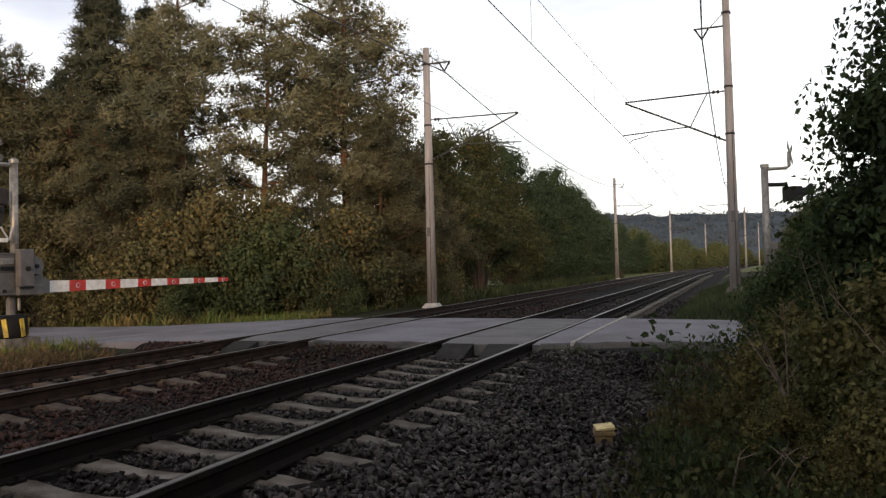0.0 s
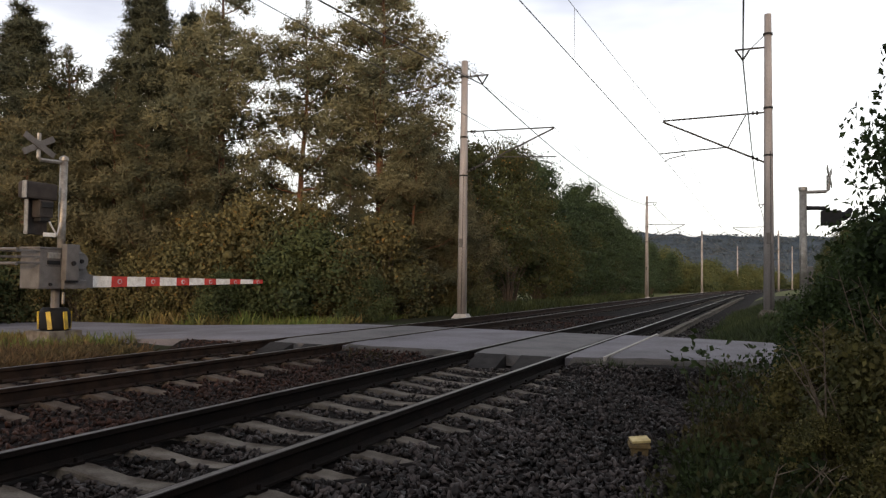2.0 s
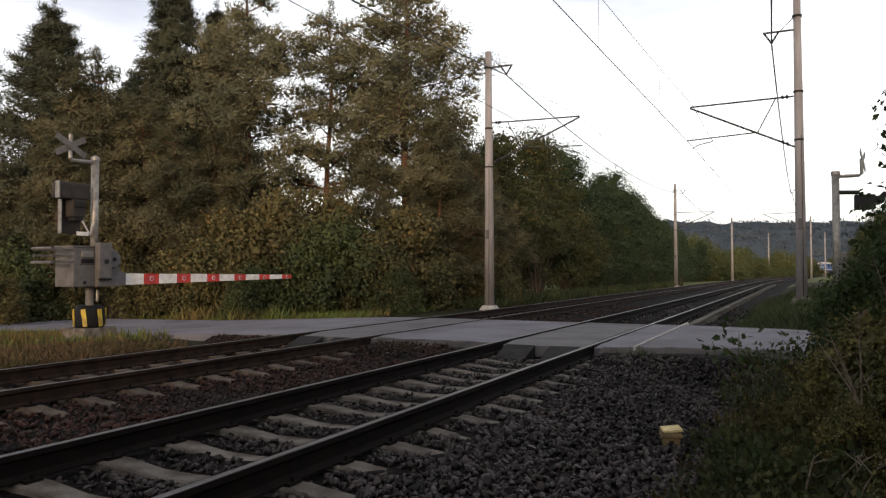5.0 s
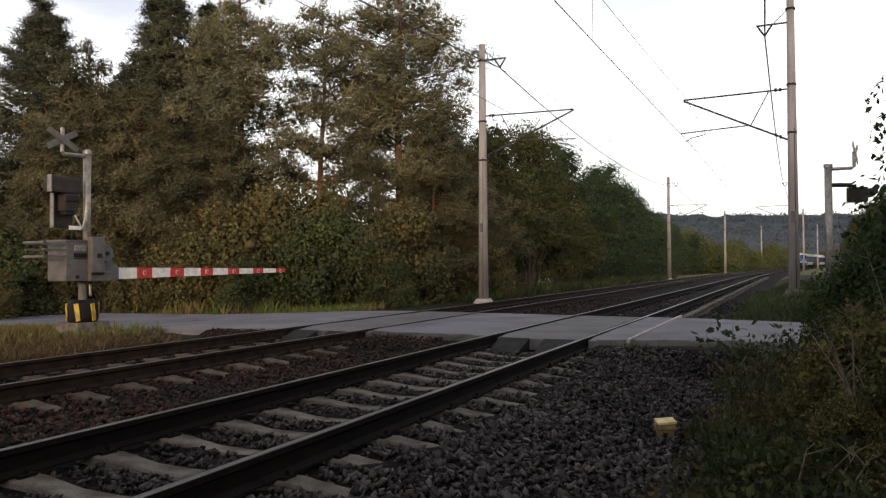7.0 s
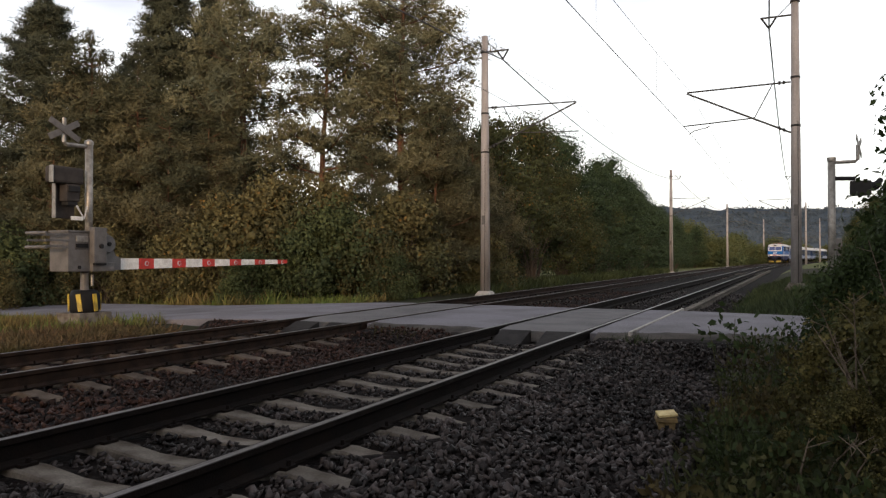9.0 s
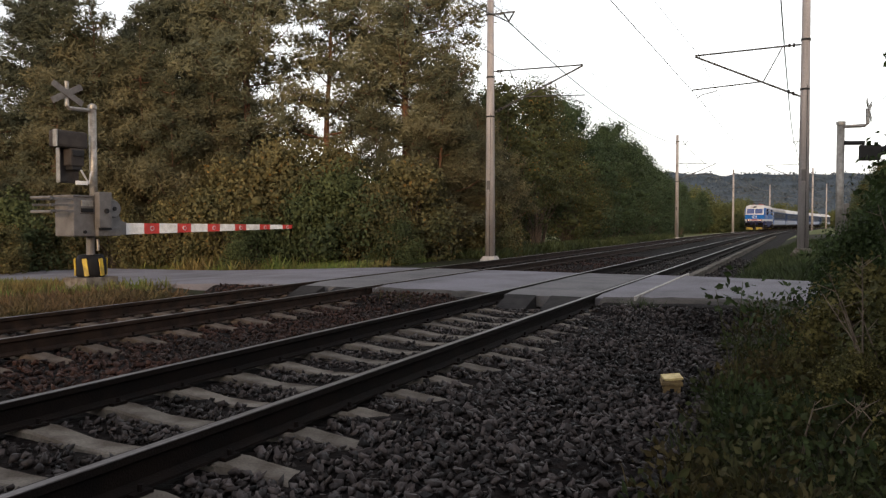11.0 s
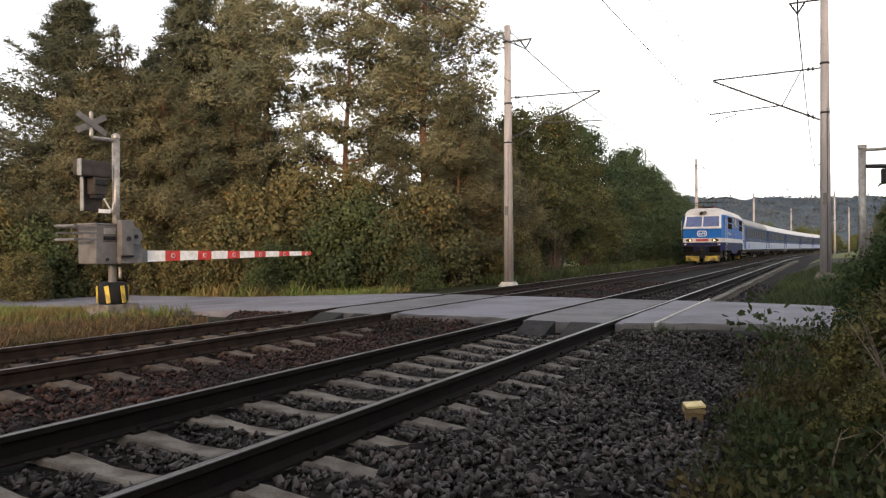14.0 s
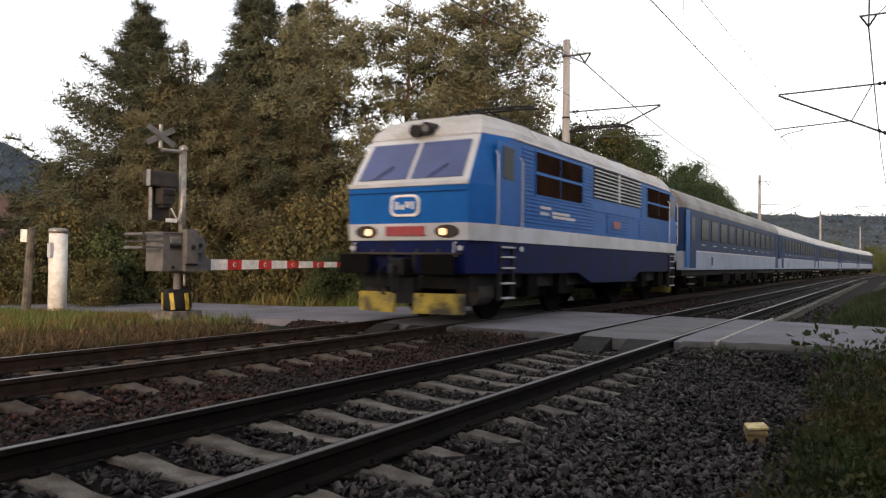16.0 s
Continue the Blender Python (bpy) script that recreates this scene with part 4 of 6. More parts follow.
        part("grille_post", side_box(x + 0.012 * s, 7.71, 7.77, 2.66, 3.40, 0.035 * s), M["light_grey"], g)
        for k in range(7):
            z = 1.90 + 0.078 * k
            for a, b in ((1.92, 5.88), (6.8, 8.6), (9.55, 12.95)) if k < 6 else ((1.92, 12.95),):
                part("rib", side_box(x, a, b, z - 0.014, z + 0.014, 0.022 * s), M["rib"], root)
        for k in range(12):
            z = 2.44 + 0.078 * k
            for a, b in ((1.90, 2.40), (5.16, 5.78), (9.74, 10.24), (12.90, 13.00)):
                part("rib", side_box(x, a, b, z - 0.014, z + 0.014, 0.022 * s), M["rib"], root)
        # unreadable pale lettering
        for a, b, z in ((2.7, 3.25, 2.22), (2.7, 3.15, 2.10), (3.32, 4.6, 2.06), (3.32, 4.3, 2.14)):
            part("lettering_bar", side_box(x + 0.022 * s, a, b, z - 0.03, z + 0.03, 0.004 * s), M["light_grey"], root)
        part("maker_plate", side_box(x + 0.022 * s, 7.3, 7.85, 2.0, 2.18, 0.006 * s), M["signal_red"], root)
        part("gutter", tubed([(x + 0.01 * s, 1.55, 3.42), (x + 0.02 * s, 7.3, 3.43), (x + 0.01 * s, LOCO - 1.55, 3.42)], 0.025, 6), M["light_grey"], root)
        for y in np.arange(2.6, 12.4, 1.6):
            part("roof_seam", tubed([(x * 0.985, y, 3.57), (x * 0.83, y, 3.81), (x * 0.60, y, 3.93)], 0.014, 5), M["roof"], root)
        part("side_lamp", tubed([(x, 1.85, 1.36), (x + 0.03 * s, 1.85, 1.36)], 0.05, 8), M["light_grey"], root)
        for y in (1.6, 2.6, 4.2, 10.4, 12.2, 13.2):
            part("sand_box", side_box(x - 0.30 * s, y - 0.22, y + 0.22, 0.45, 0.88, 0.22 * s), M["undergear"], root)
    for yc in (3.4, LOCO - 3.4):
        add_bogie(root, yc, 0.62, 3.2)
    # roof gear and pantographs
    part("roof_walk", boxed(-0.4, 0.4, 2.2, LOCO - 2.2, 3.92, 3.96), M["dark_steel"], root)
    for y in (4.4, 6.0, 8.4, 10.2):
        part("insulator", tubed([(0.2, y, 3.95), (0.2, y, 4.2)], 0.07, 8), M["signal_red"], root)
    part("roof_bar", tubed([(0.2, 4.4, 4.2), (0.2, 7.2, 4.24), (0.2, 10.2, 4.2)], 0.022, 6), M["dark_steel"], root)
    for yc, up in ((3.3, 0.38), (LOCO - 4.2, 1.18)):
        p = part("pantograph", boxed(-0.55, 0.55, yc - 0.6, yc + 0.6, 4.08, 4.13), M["dark_steel"], root, "raised pantograph" if up > 1.0 else "folded pantograph")
        for x in (-0.45, 0.45):
            part("foot_insulator", tubed([(x, yc - 0.5, 3.9), (x, yc - 0.5, 4.1)], 0.06, 8), M["signal_red"], p)
            part("foot_insulator", tubed([(x, yc + 0.5, 3.9), (x, yc + 0.5, 4.1)], 0.06, 8), M["signal_red"], p)
            part("arm", tubed([(x * 0.8, yc + 0.4, 4.14), (x * 0.5, yc - 0.75, 4.1 + up * 0.5), (x * 0.9, yc + 0.25, 4.1 + up * 0.92)], 0.024, 6), M["dark_steel"], p)
        for y in (yc + 0.1, yc + 0.4):
            part("contact_strip", tubed([(-0.95, y, 4.1 + up * 0.84), (-0.6, y, 4.1 + up * 0.93), (0.6, y, 4.1 + up * 0.93), (0.95, y, 4.1 + up * 0.84)], 0.028, 6), M["dark_steel"], p)
    return root


COACH = 24.5


def build_coach(variant):
    root = empty("passenger_coach")
    tagged(root, "passenger coach, dark blue over pale grey, dusty roof", "railway coach", group="coaches of the train")
    S = 1.40
    for z0, z1, m, n in ((0.93, 1.58, "coach_white", "lower_side"), (1.58, 3.08, "coach_blue", "upper_side")):
        bm = bmesh.new()
        loft(bm, [[(-S + 0.06, 0, z), (S - 0.06, 0, z), (S, 0.5, z), (S, COACH - 0.5, z), (S - 0.06, COACH, z), (-S + 0.06, COACH, z), (-S, COACH - 0.5, z), (-S, 0.5, z)] for z in (z0, z1)])
        part(n, bm, M[m], root, "pale lower side" if m == "coach_white" else "dark blue window band")
    prof = [(S, 3.08), (S - 0.03, 3.26), (S - 0.22, 3.55), (S - 0.55, 3.76), (0.45, 3.88), (-0.45, 3.88), (-S + 0.55, 3.76), (-S + 0.22, 3.55), (-S + 0.03, 3.26), (-S, 3.08)]
    bm = bmesh.new()
    loft(bm, [[(x * (0.96 if y in (0, COACH) else 1.0), y, z) for x, z in prof] for y in (0, 0.35, COACH - 0.35, COACH)])
    part("roof", bm, M["coach_roof"] if variant == 0 else M["roof"], root, "grimy rounded roof")
    for y in np.arange(2.0, COACH - 1, 3.4):
        part("roof_vent", boxed(-0.25, 0.25, y, y + 0.5, 3.86, 3.98, 0.03), M["coach_roof"], root)
    if variant == 0:
        for s in (-1, 1):
            part("end_panel", side_box(s * S, 0.12, 0.72, 1.02, 3.02, 0.012 * s), M["blue"], root, "bright blue end panel")
    part("underframe", boxed(-1.2, 1.2, 0.4, COACH - 0.4, 0.72, 0.95), M["black"], root)
    for y in (7.6, 10.4, 13.4, 15.4):
        part("equipment_box", boxed(-1.25, 1.25, y, y + 1.5, 0.40, 0.78, 0.03), M["undergear"], root)
    for yc in (2.9, COACH - 2.9):
        add_bogie(root, yc, 0.46, 2.5)
    for s in (-1, 1):
        x = s * S
        n = 11
        for k in range(n):
            y = 2.3 + k * (COACH - 4.6) / n
            w = part("window_frame", side_box(x, y + 0.22, y + 1.50, 2.02, 2.86, 0.012 * s), M["dark_steel"], root)
            part("pane", side_box(x + 0.008 * s, y + 0.27, y + 1.45, 2.07, 2.81, 0.010 * s), M["glass"], w, "dark reflecting pane")
            part("transom", side_box(x + 0.016 * s, y + 0.27, y + 1.45, 2.55, 2.58, 0.008 * s), M["cabinet"], w)
        for y in (0.75, COACH - 1.65):
            d = part("coach_door", side_box(x, y, y + 0.9, 1.0, 2.95, 0.016 * s), M["coach_blue"], root, "dark blue end door")
            part("door_window", side_box(x + 0.014 * s, y + 0.22, y + 0.68, 2.0, 2.8, 0.01 * s), M["glass"], d)
            for z in (0.42, 0.66):
                part("step", side_box(x - 0.12 * s, y + 0.1, y + 0.8, z, z + 0.03, 0.12 * s), M["galv"], root)
        part("stripe", side_box(x, 0.6, COACH - 0.6, 1.58, 1.63, 0.006 * s), M["light_grey"], root)
        for k in range(9):
            part("lettering_bar", side_box(x, 2.6 + k * 2.1, 3.3 + k * 2.1, 1.84, 1.87, 0.006 * s), M["light_grey"], root)
        part("number_bar", side_box(x, 4.4, 4.62, 1.10, 1.42, 0.006 * s), M["dark_steel"], root)
    for y, s in ((0.0, 1), (COACH, -1)):
        part("gangway", boxed(-0.55, 0.55, min(y, y - 0.28 * s), max(y, y - 0.28 * s), 1.05, 3.15, 0.06), M["black"], root, "black rubber gangway")
        add_buffers(root, y, s)
    return root


loco = build_loco()
coach = build_coach(0)
second = build_coach(1)
coaches = [coach, second] + [copy_thing(second, pose(0, 0, 0)) for _ in range(3)]


def on_track(y, length):
    """The pose of a vehicle whose nose stands at y along the track."""
    a, b = y + length * 0.18, y + length * 0.82
    xa, xb = XB + bend(a), XB + bend(b)
    yaw = math.atan2(xb - xa, b - a)
    return pose(xa - math.sin(yaw) * length * 0.18, y, 0, 0, 0, -math.degrees(yaw))


def nose_at(t):
    return 11.25 + 22.0 * (16.0 - t)


# ---- plants ----
def leaf_mesh(name, P, D, L, W, rng, fold=0.25, centre=None, flat=(1.0, 1.0, 1.0), core=None, ball=None):
    """One folded leaf for each row: root P, way D, length L, half width W. centre: the clump that it belongs to, on whose
    skin it lies. core: centres and half sizes of the lumpy clump bodies joined to the leaves."""
    n = len(P)
    if centre is None:
        D = D / np.maximum(np.linalg.norm(D, axis=1), 1e-6)[:, None]
        S = np.cross(D, rng.normal(size=(n, 3)))
    else:
        out = (P - centre) / np.array(flat)
        out /= np.maximum(np.linalg.norm(out, axis=1), 1e-6)[:, None]
        T = np.cross(out, rng.normal(size=(n, 3)))
        T /= np.maximum(np.linalg.norm(T, axis=1), 1e-6)[:, None]
        D = T + out * rng.uniform(0.0, 0.9, (n, 1))
        D /= np.linalg.norm(D, axis=1)[:, None]
        S = np.cross(D, out + np.array([0, 0, 0.25]) + rng.normal(size=(n, 3)) * 0.3)
    S /= np.maximum(np.linalg.norm(S, axis=1), 1e-6)[:, None]
    U = np.cross(S, D)
    L, W = np.broadcast_to(L, (n,))[:, None], np.broadcast_to(W, (n,))[:, None]
    mid = P + D * L * 0.45
    V = np.stack([P, mid + S * W + U * W * fold, P + D * L, mid - S * W + U * W * fold], 1).reshape(-1, 3)
    counts = np.full(n, 4, np.int32)
    index = np.arange(4 * n, dtype=np.int32)
    if core is not None:
        C, size = core
        m = len(C)
        ball_v, ball_f = ball or (BALL_V, BALL_F)
        k = len(ball_v)
        wob = ball_v[None] * rng.uniform(0.72, 1.12, (m, k, 1)) * size[:, None, :] + C[:, None, :]
        faces = (ball_f[None] + (np.arange(m) * k)[:, None, None] + 4 * n).reshape(-1)
        V = np.concatenate([V, wob.reshape(-1, 3)])
        counts = np.concatenate([counts, np.full(m * len(ball_f), 3, np.int32)])
        index = np.concatenate([index, faces.astype(np.int32)])
    me = bpy.data.meshes.new(name)
    me.vertices.add(len(V))
    me.vertices.foreach_set("co", V.astype(np.float32).ravel())
    me.loops.add(len(index))
    me.loops.foreach_set("vertex_index", index)
    me.polygons.add(len(counts))
    me.polygons.foreach_set("loop_start", np.concatenate([[0], np.cumsum(counts)[:-1]]).astype(np.int32))
    smooth = np.zeros(len(counts), bool)
    smooth[n:] = True
    me.polygons.foreach_set("use_smooth", smooth)
    me.update(calc_edges=True)
    return me


def round_body(divisions):
    bm = bmesh.new()
    bmesh.ops.create_icosphere(bm, subdivisions=divisions, radius=1.0)
    V = np.array([v.co[:] for v in bm.verts])
    F = np.array([[v.index for v in f.verts] for f in bm.faces])
    bm.free()
    return V, F


BALL_V, BALL_F = round_body(2)
SMALL_V, SMALL_F = round_body(1)


def crown_part(name, me, material, parent=None, label=""):
    me.materials.append(material)
    ob = new(name, me)
    if parent:
        ob.parent = parent
    return tagged(ob, label)


def sprays(C, count, spread, rng, up=0.3):
    """Points and ways scattered round the pad centres C."""
    P = np.repeat(C, count, axis=0)
    off = rng.normal(size=P.shape)
    off *= np.minimum(1.0, 1.7 / np.maximum(np.linalg.norm(off, axis=1), 1e-6))[:, None]
    off = off * spread
    P = P + off
    D = off / np.maximum(np.linalg.norm(off, axis=1), 1e-6)[:, None] + rng.normal(size=P.shape) * 0.6 + np.array([0, 0, up])
    return P, D


def conifer(name, h, r, seed, kind, label, bare=0.25, open_crown=1.0, needles=None):
    """Limbs in whorls with dark gaps between. "pine": domed cushions of needles on rising limbs; "fir": a wide cone of
    flat fans with upturned tips; "spruce": a cone of arching limbs fringed with hanging twigs."""
    rng = np.random.default_rng(seed)
    rnd = random.Random(seed)
    root = empty(name)
    tagged(root, label, "tree", group="trees beside the line")
    bm = bmesh.new()
    lean = rng.normal(size=2) * 0.02
    pts = [(lean[0] * z + 0.08 * math.sin(z * 0.8 + seed), lean[1] * z + 0.08 * math.cos(z * 0.6), z) for z in np.linspace(-0.4, h * 1.03, 9)]
    tube(bm, pts, list(np.linspace(0.19, 0.008, 9) * (h / 12)), 8)
    pads, sizes, ways, hubs = [], [], [], []

    def cushion(c, pr, way):
        """A domed cushion of needle tufts round c."""
        for _ in range(int(7 + 11 * pr)):
            q, a = math.sqrt(rnd.random()), rnd.random() * 6.283
            off = np.array([q * pr * math.cos(a), q * pr * math.sin(a), pr * 0.62 * (1 - q * q) - pr * 0.16 + rnd.gauss(0, 0.10)])
            pads.append(c + off)
            sizes.append(rnd.uniform(0.13, 0.23))
            ways.append(off / pr + way * 0.4 + np.array([0, 0, 0.7]))
            hubs.append(c - np.array([0, 0, 0.25 * pr]))

    z = h * bare
    while z < h * 0.975:
        u = (z - h * bare) / (h * (1 - bare))
        if kind == "spruce":
            reach = r * (1 - u) ** 0.9 + 0.12
            n, rise, tip, gap = 8, -0.22, 0.16, 0.50
        elif kind == "fir":
            reach = r * min(1.0, 1.18 * (1 - u) ** 0.95) + 0.08
            n, rise, tip, gap = 7, 0.10, 0.32, 0.50
        else:
            reach = r * (0.66 + 0.34 * math.sin(math.pi * min(1, u * 1.15 + 0.15))) * (1 - u ** 1.7) + 0.30
            n, rise, tip, gap = 5, 0.20, 0.16, 1.02
        a0 = rnd.random() * 6.28
        for k in range(n):
            if rnd.random() < (0.14 if kind == "pine" else 0.08):
                continue
            a = a0 + 6.283 * k / n + rnd.uniform(-0.4, 0.4)
            ln = reach * (rnd.uniform(0.6, 1.2) if kind != "spruce" else rnd.uniform(0.72, 1.15))
            zz = z + rnd.uniform(-0.42, 0.42)
            way = np.array([math.cos(a), math.sin(a), 0.0])
            side = np.array([-way[1], way[0], 0.0])
            start = np.array([lean[0] * zz, lean[1] * zz, zz])
            mid = start + way * ln * 0.55 + np.array([0, 0, ln * rise * 0.6])
            end = start + way * ln + np.array([0, 0, ln * (rise + tip) * rnd.uniform(0.7, 1.2)])
            tube(bm, [start, mid, end], [0.045 * (1 - u * 0.6), 0.026, 0.008], 5)

            def along(w):
                return start * (1 - w) ** 2 + 2 * mid * w * (1 - w) + end * w * w

            if kind == "pine":
                pr = (0.34 + 0.15 * ln) * rnd.uniform(0.8, 1.2)
                cushion(along(1.0), pr * 0.85, way)
                if ln > 0.9:
                    cushion(along(0.62), pr * 0.9, way)
                if ln > 1.5:
                    for q in (-1, 1) if rnd.random() < 0.7 else (rnd.choice((-1, 1)),):
                        w = ln * rnd.uniform(0.22, 0.34)
                        c = along(0.72) + side * q * w + np.array([0, 0, 0.08])
                        tube(bm, [along(0.45), c], [0.018, 0.006], 4)
                        cushion(c, pr * rnd.uniform(0.65, 0.95), way)
                if ln > 2.2:
                    cushion(along(0.36), pr * 0.8, way)
                    cushion(along(0.18), pr * 0.6, way)
                continue
            for w in np.arange(0.22, 1.01, 0.13 if ln > 1.5 else 0.22):
                c = along(w)
                half = ln * 0.30 * (1.15 - 0.85 * w) + 0.10
                for q in (-1, -0.5, 0, 0.5, 1):
                    d = half * abs(q) * rnd.uniform(0.7, 1.25)
                    off = side * math.copysign(d, q) + way * d * 0.7 + np.array([0, 0, (-0.55 if kind == "spruce" else 0.16) * d])
                    pads.append(c + off + rng.normal(size=3) * (0.05, 0.05, 0.04))
                    sizes.append((0.13 + 0.030 * ln) * rnd.uniform(0.7, 1.25) * (1.0 - 0.25 * u))
                    ways.append(way + side * q * 0.8 + np.array([0, 0, -0.9 if kind == "spruce" else 0.30]))
                    hubs.append(c - way * 0.15 - np.array([0, 0, 0.30]))
        z += gap * open_crown * rnd.uniform(0.75, 1.25) * (1.0 - 0.35 * u)
    # the leading shoot
    for k in range(14):
        pads.append(np.array([lean[0] * h, lean[1] * h, h * (0.925 + 0.0085 * k)]))
        sizes.append(0.15 - 0.0085 * k)
        ways.append(np.array([0, 0, 1.0]))
        hubs.append(pads[-1] - np.array([0, 0, 0.1]))
    part("trunk", bm, M["pine_bark"] if kind == "pine" else M["bark"], root, "orange brown bark trunk" if kind == "pine" else "")
    C, sz, W, H = np.array(pads), np.array(sizes), np.array(ways), np.array(hubs)
    W /= np.linalg.norm(W, axis=1)[:, None]
    cnt = 19 if kind == "pine" else 15
    shape = np.array({"pine": (1.0, 1.0, 0.75), "fir": (1.0, 1.0, 0.50), "spruce": (0.9, 0.9, 0.6)}[kind])
    P, D = sprays(C, cnt, np.repeat(sz, cnt)[:, None] * shape, rng, 0.1)
    P = P + np.repeat(W * sz[:, None] * 0.35, cnt, axis=0)
    bodies = sz[:, None] * shape[None] * (0.56, 0.56, 0.46)
    me = leaf_mesh("crown", P, D, rng.uniform(0.15, 0.33, len(P)), rng.uniform(0.011, 0.023, len(P)), rng, centre=np.repeat(H, cnt, axis=0), flat=(1.0, 1.0, 0.8), core=(C, bodies), ball=(SMALL_V, SMALL_F))
    crown_part("crown", me, needles or M["pine" if kind == "pine" else "spruce"], root, "dense needles in rounded cushions" if kind == "pine" else "dark needles in layered fans")
    return root


def leafy(name, h, r, seed, material, label, leaf=(0.09, 0.17), count=11000, base=0.12, category="tree", group="trees beside the line", clumps=46, squash=1.0, second=None, body=0.48):
    """A broad-leaved tree or shrub: forked stems and a crown of leaf clumps with gaps."""
    rng = np.random.default_rng(seed)
    root = empty(name)
    tagged(root, label, category, group=group)
    bm = bmesh.new()
    C, sz = [], []
    for k in range(clumps):
        u = rng.random() ** 0.8
        z = h * (base + (0.94 - base) * u)
        prof = (0.55 + 0.45 * math.sin(math.pi * min(1, 0.25 + u * 0.72))) * (1 - 0.75 * u ** 3)
        a, q = rng.random() * 6.283, math.sqrt(rng.random()) * r * prof
        C.append((math.cos(a) * q, math.sin(a) * q * squash, z))
        sz.append(r * rng.uniform(0.13, 0.30))
    for k, c in enumerate(C):
        if k % 2 == 0:
            w = np.array(c)
            tube(bm, [(w[0] * 0.06, w[1] * 0.06, -0.3), (w[0] * 0.25, w[1] * 0.25, w[2] * 0.4), (w[0] * 0.7, w[1] * 0.7, w[2] * 0.8), tuple(w)], [0.02 + 0.006 * h, 0.015 + 0.004 * h, 0.014, 0.005], 5)
    part("trunk", bm, M["bark"], root, "thin forked stems")
    cnt = count // clumps
    P, D = sprays(np.array(C), cnt, np.repeat(np.array(sz), cnt)[:, None] * (1.0, 1.0, 0.8), rng, 0.1)
    P[:, 2] = np.maximum(P[:, 2], 0.02)
    CC = np.repeat(np.array(C), cnt, axis=0)
    if second:
        pick = rng.random(len(P)) < 0.06
        crown_part("turning_leaves", leaf_mesh("turning_leaves", P[pick], D[pick], rng.uniform(*leaf, pick.sum()), rng.uniform(leaf[0] * 0.3, leaf[1] * 0.34, pick.sum()), rng, centre=CC[pick]), second, root, "yellow and orange autumn leaves")
        P, D, CC = P[~pick], D[~pick], CC[~pick]
    crown_part("crown", leaf_mesh("crown", P, D, rng.uniform(*leaf, len(P)), rng.uniform(leaf[0] * 0.3, leaf[1] * 0.34, len(P)), rng, centre=CC, core=(np.array(C), np.array(sz)[:, None] * np.array([(body, body, body * 0.8)])) if body else None), material, root, "loose crown of small leaves")
    return root


def polar(az, d, z=None):
    x, y = -math.sin(radians(az)) * d, math.cos(radians(az)) * d
    return x, y, ground_height(x, y) if z is None else z


def plant(ob, az, d, turn, scale=1.0, z=None):
    ob.matrix_basis = pose(*polar(az, d, z), 0, 0, turn)
    ob.scale = (scale,) * 3
    return ob


def again(ob, az, d, turn, scale=1.0, z=None):
    c = copy_thing(ob, pose(*polar(az, d, z), 0, 0, turn))
    c.scale = (scale,) * 3
    return c


# the wood behind the barrier
PINE_L = "tall pine with orange trunk and dense olive needles"
pine_f = plant(conifer("pine_tree", 16.2, 3.5, 11, "pine", PINE_L, 0.30, 0.96), 28.2, 32.5, 20)
pine_d = plant(conifer("pine_tree", 15.2, 3.3, 12, "pine", PINE_L, 0.26, 1.12), 39.6, 33.0, 80)
pine_e = plant(conifer("pine_tree", 13.0, 3.1, 13, "pine", PINE_L, 0.40, 1.22), 34.0, 33.5, 10)
pine_b = plant(conifer("pine_tree", 10.6, 3.4, 14, "pine", "dark young pine with low spreading branches", 0.06, needles=M["young_pine"]), 50.0, 34.0, 10)
SPRUCE_L = "dark slender spruce with drooping layered branches"
spruce_a = plant(conifer("fir_tree", 13.2, 4.5, 21, "fir", "broad dark fir with upturned branch tips", 0.05), 53.3, 36.0, 0)
spruce_c = plant(conifer("spruce_tree", 15.8, 3.7, 22, "spruce", SPRUCE_L, 0.06), 44.2, 35.5, 0)
for src, az, d, turn, sc in ((pine_b, 47.2, 31.5, 140, 0.84), (pine_b, 42.0, 30.8, 220, 0.70), (pine_b, 24.9, 35.5, 200, 0.92),
                             (pine_b, 30.2, 30.4, 300, 0.55), (spruce_a, 47.6, 38.5, 90, 0.84), (pine_b, 55.4, 33.5, 260, 0.58), (pine_b, 60.0, 37.0, 20, 0.46),
                             (spruce_c, 41.8, 38.5, 70, 0.92), (pine_b, 52.5, 31.0, 60, 0.66), (pine_b, 44.8, 30.2, 330, 0.68), (pine_b, 63.5, 36.0, 70, 0.5), (pine_b, 25.6, 31.0, 15, 0.70), (pine_b, 22.6, 33.0, 190, 0.62), (pine_b, 27.0, 29.8, 250, 0.45), (pine_b, 58.0, 34.5, 100, 0.56), (spruce_c, 53.0, 38.5, 100, 0.62), (spruce_a, 50.4, 38.0, 40, 0.72)):
    again(src, az, d, turn, sc)

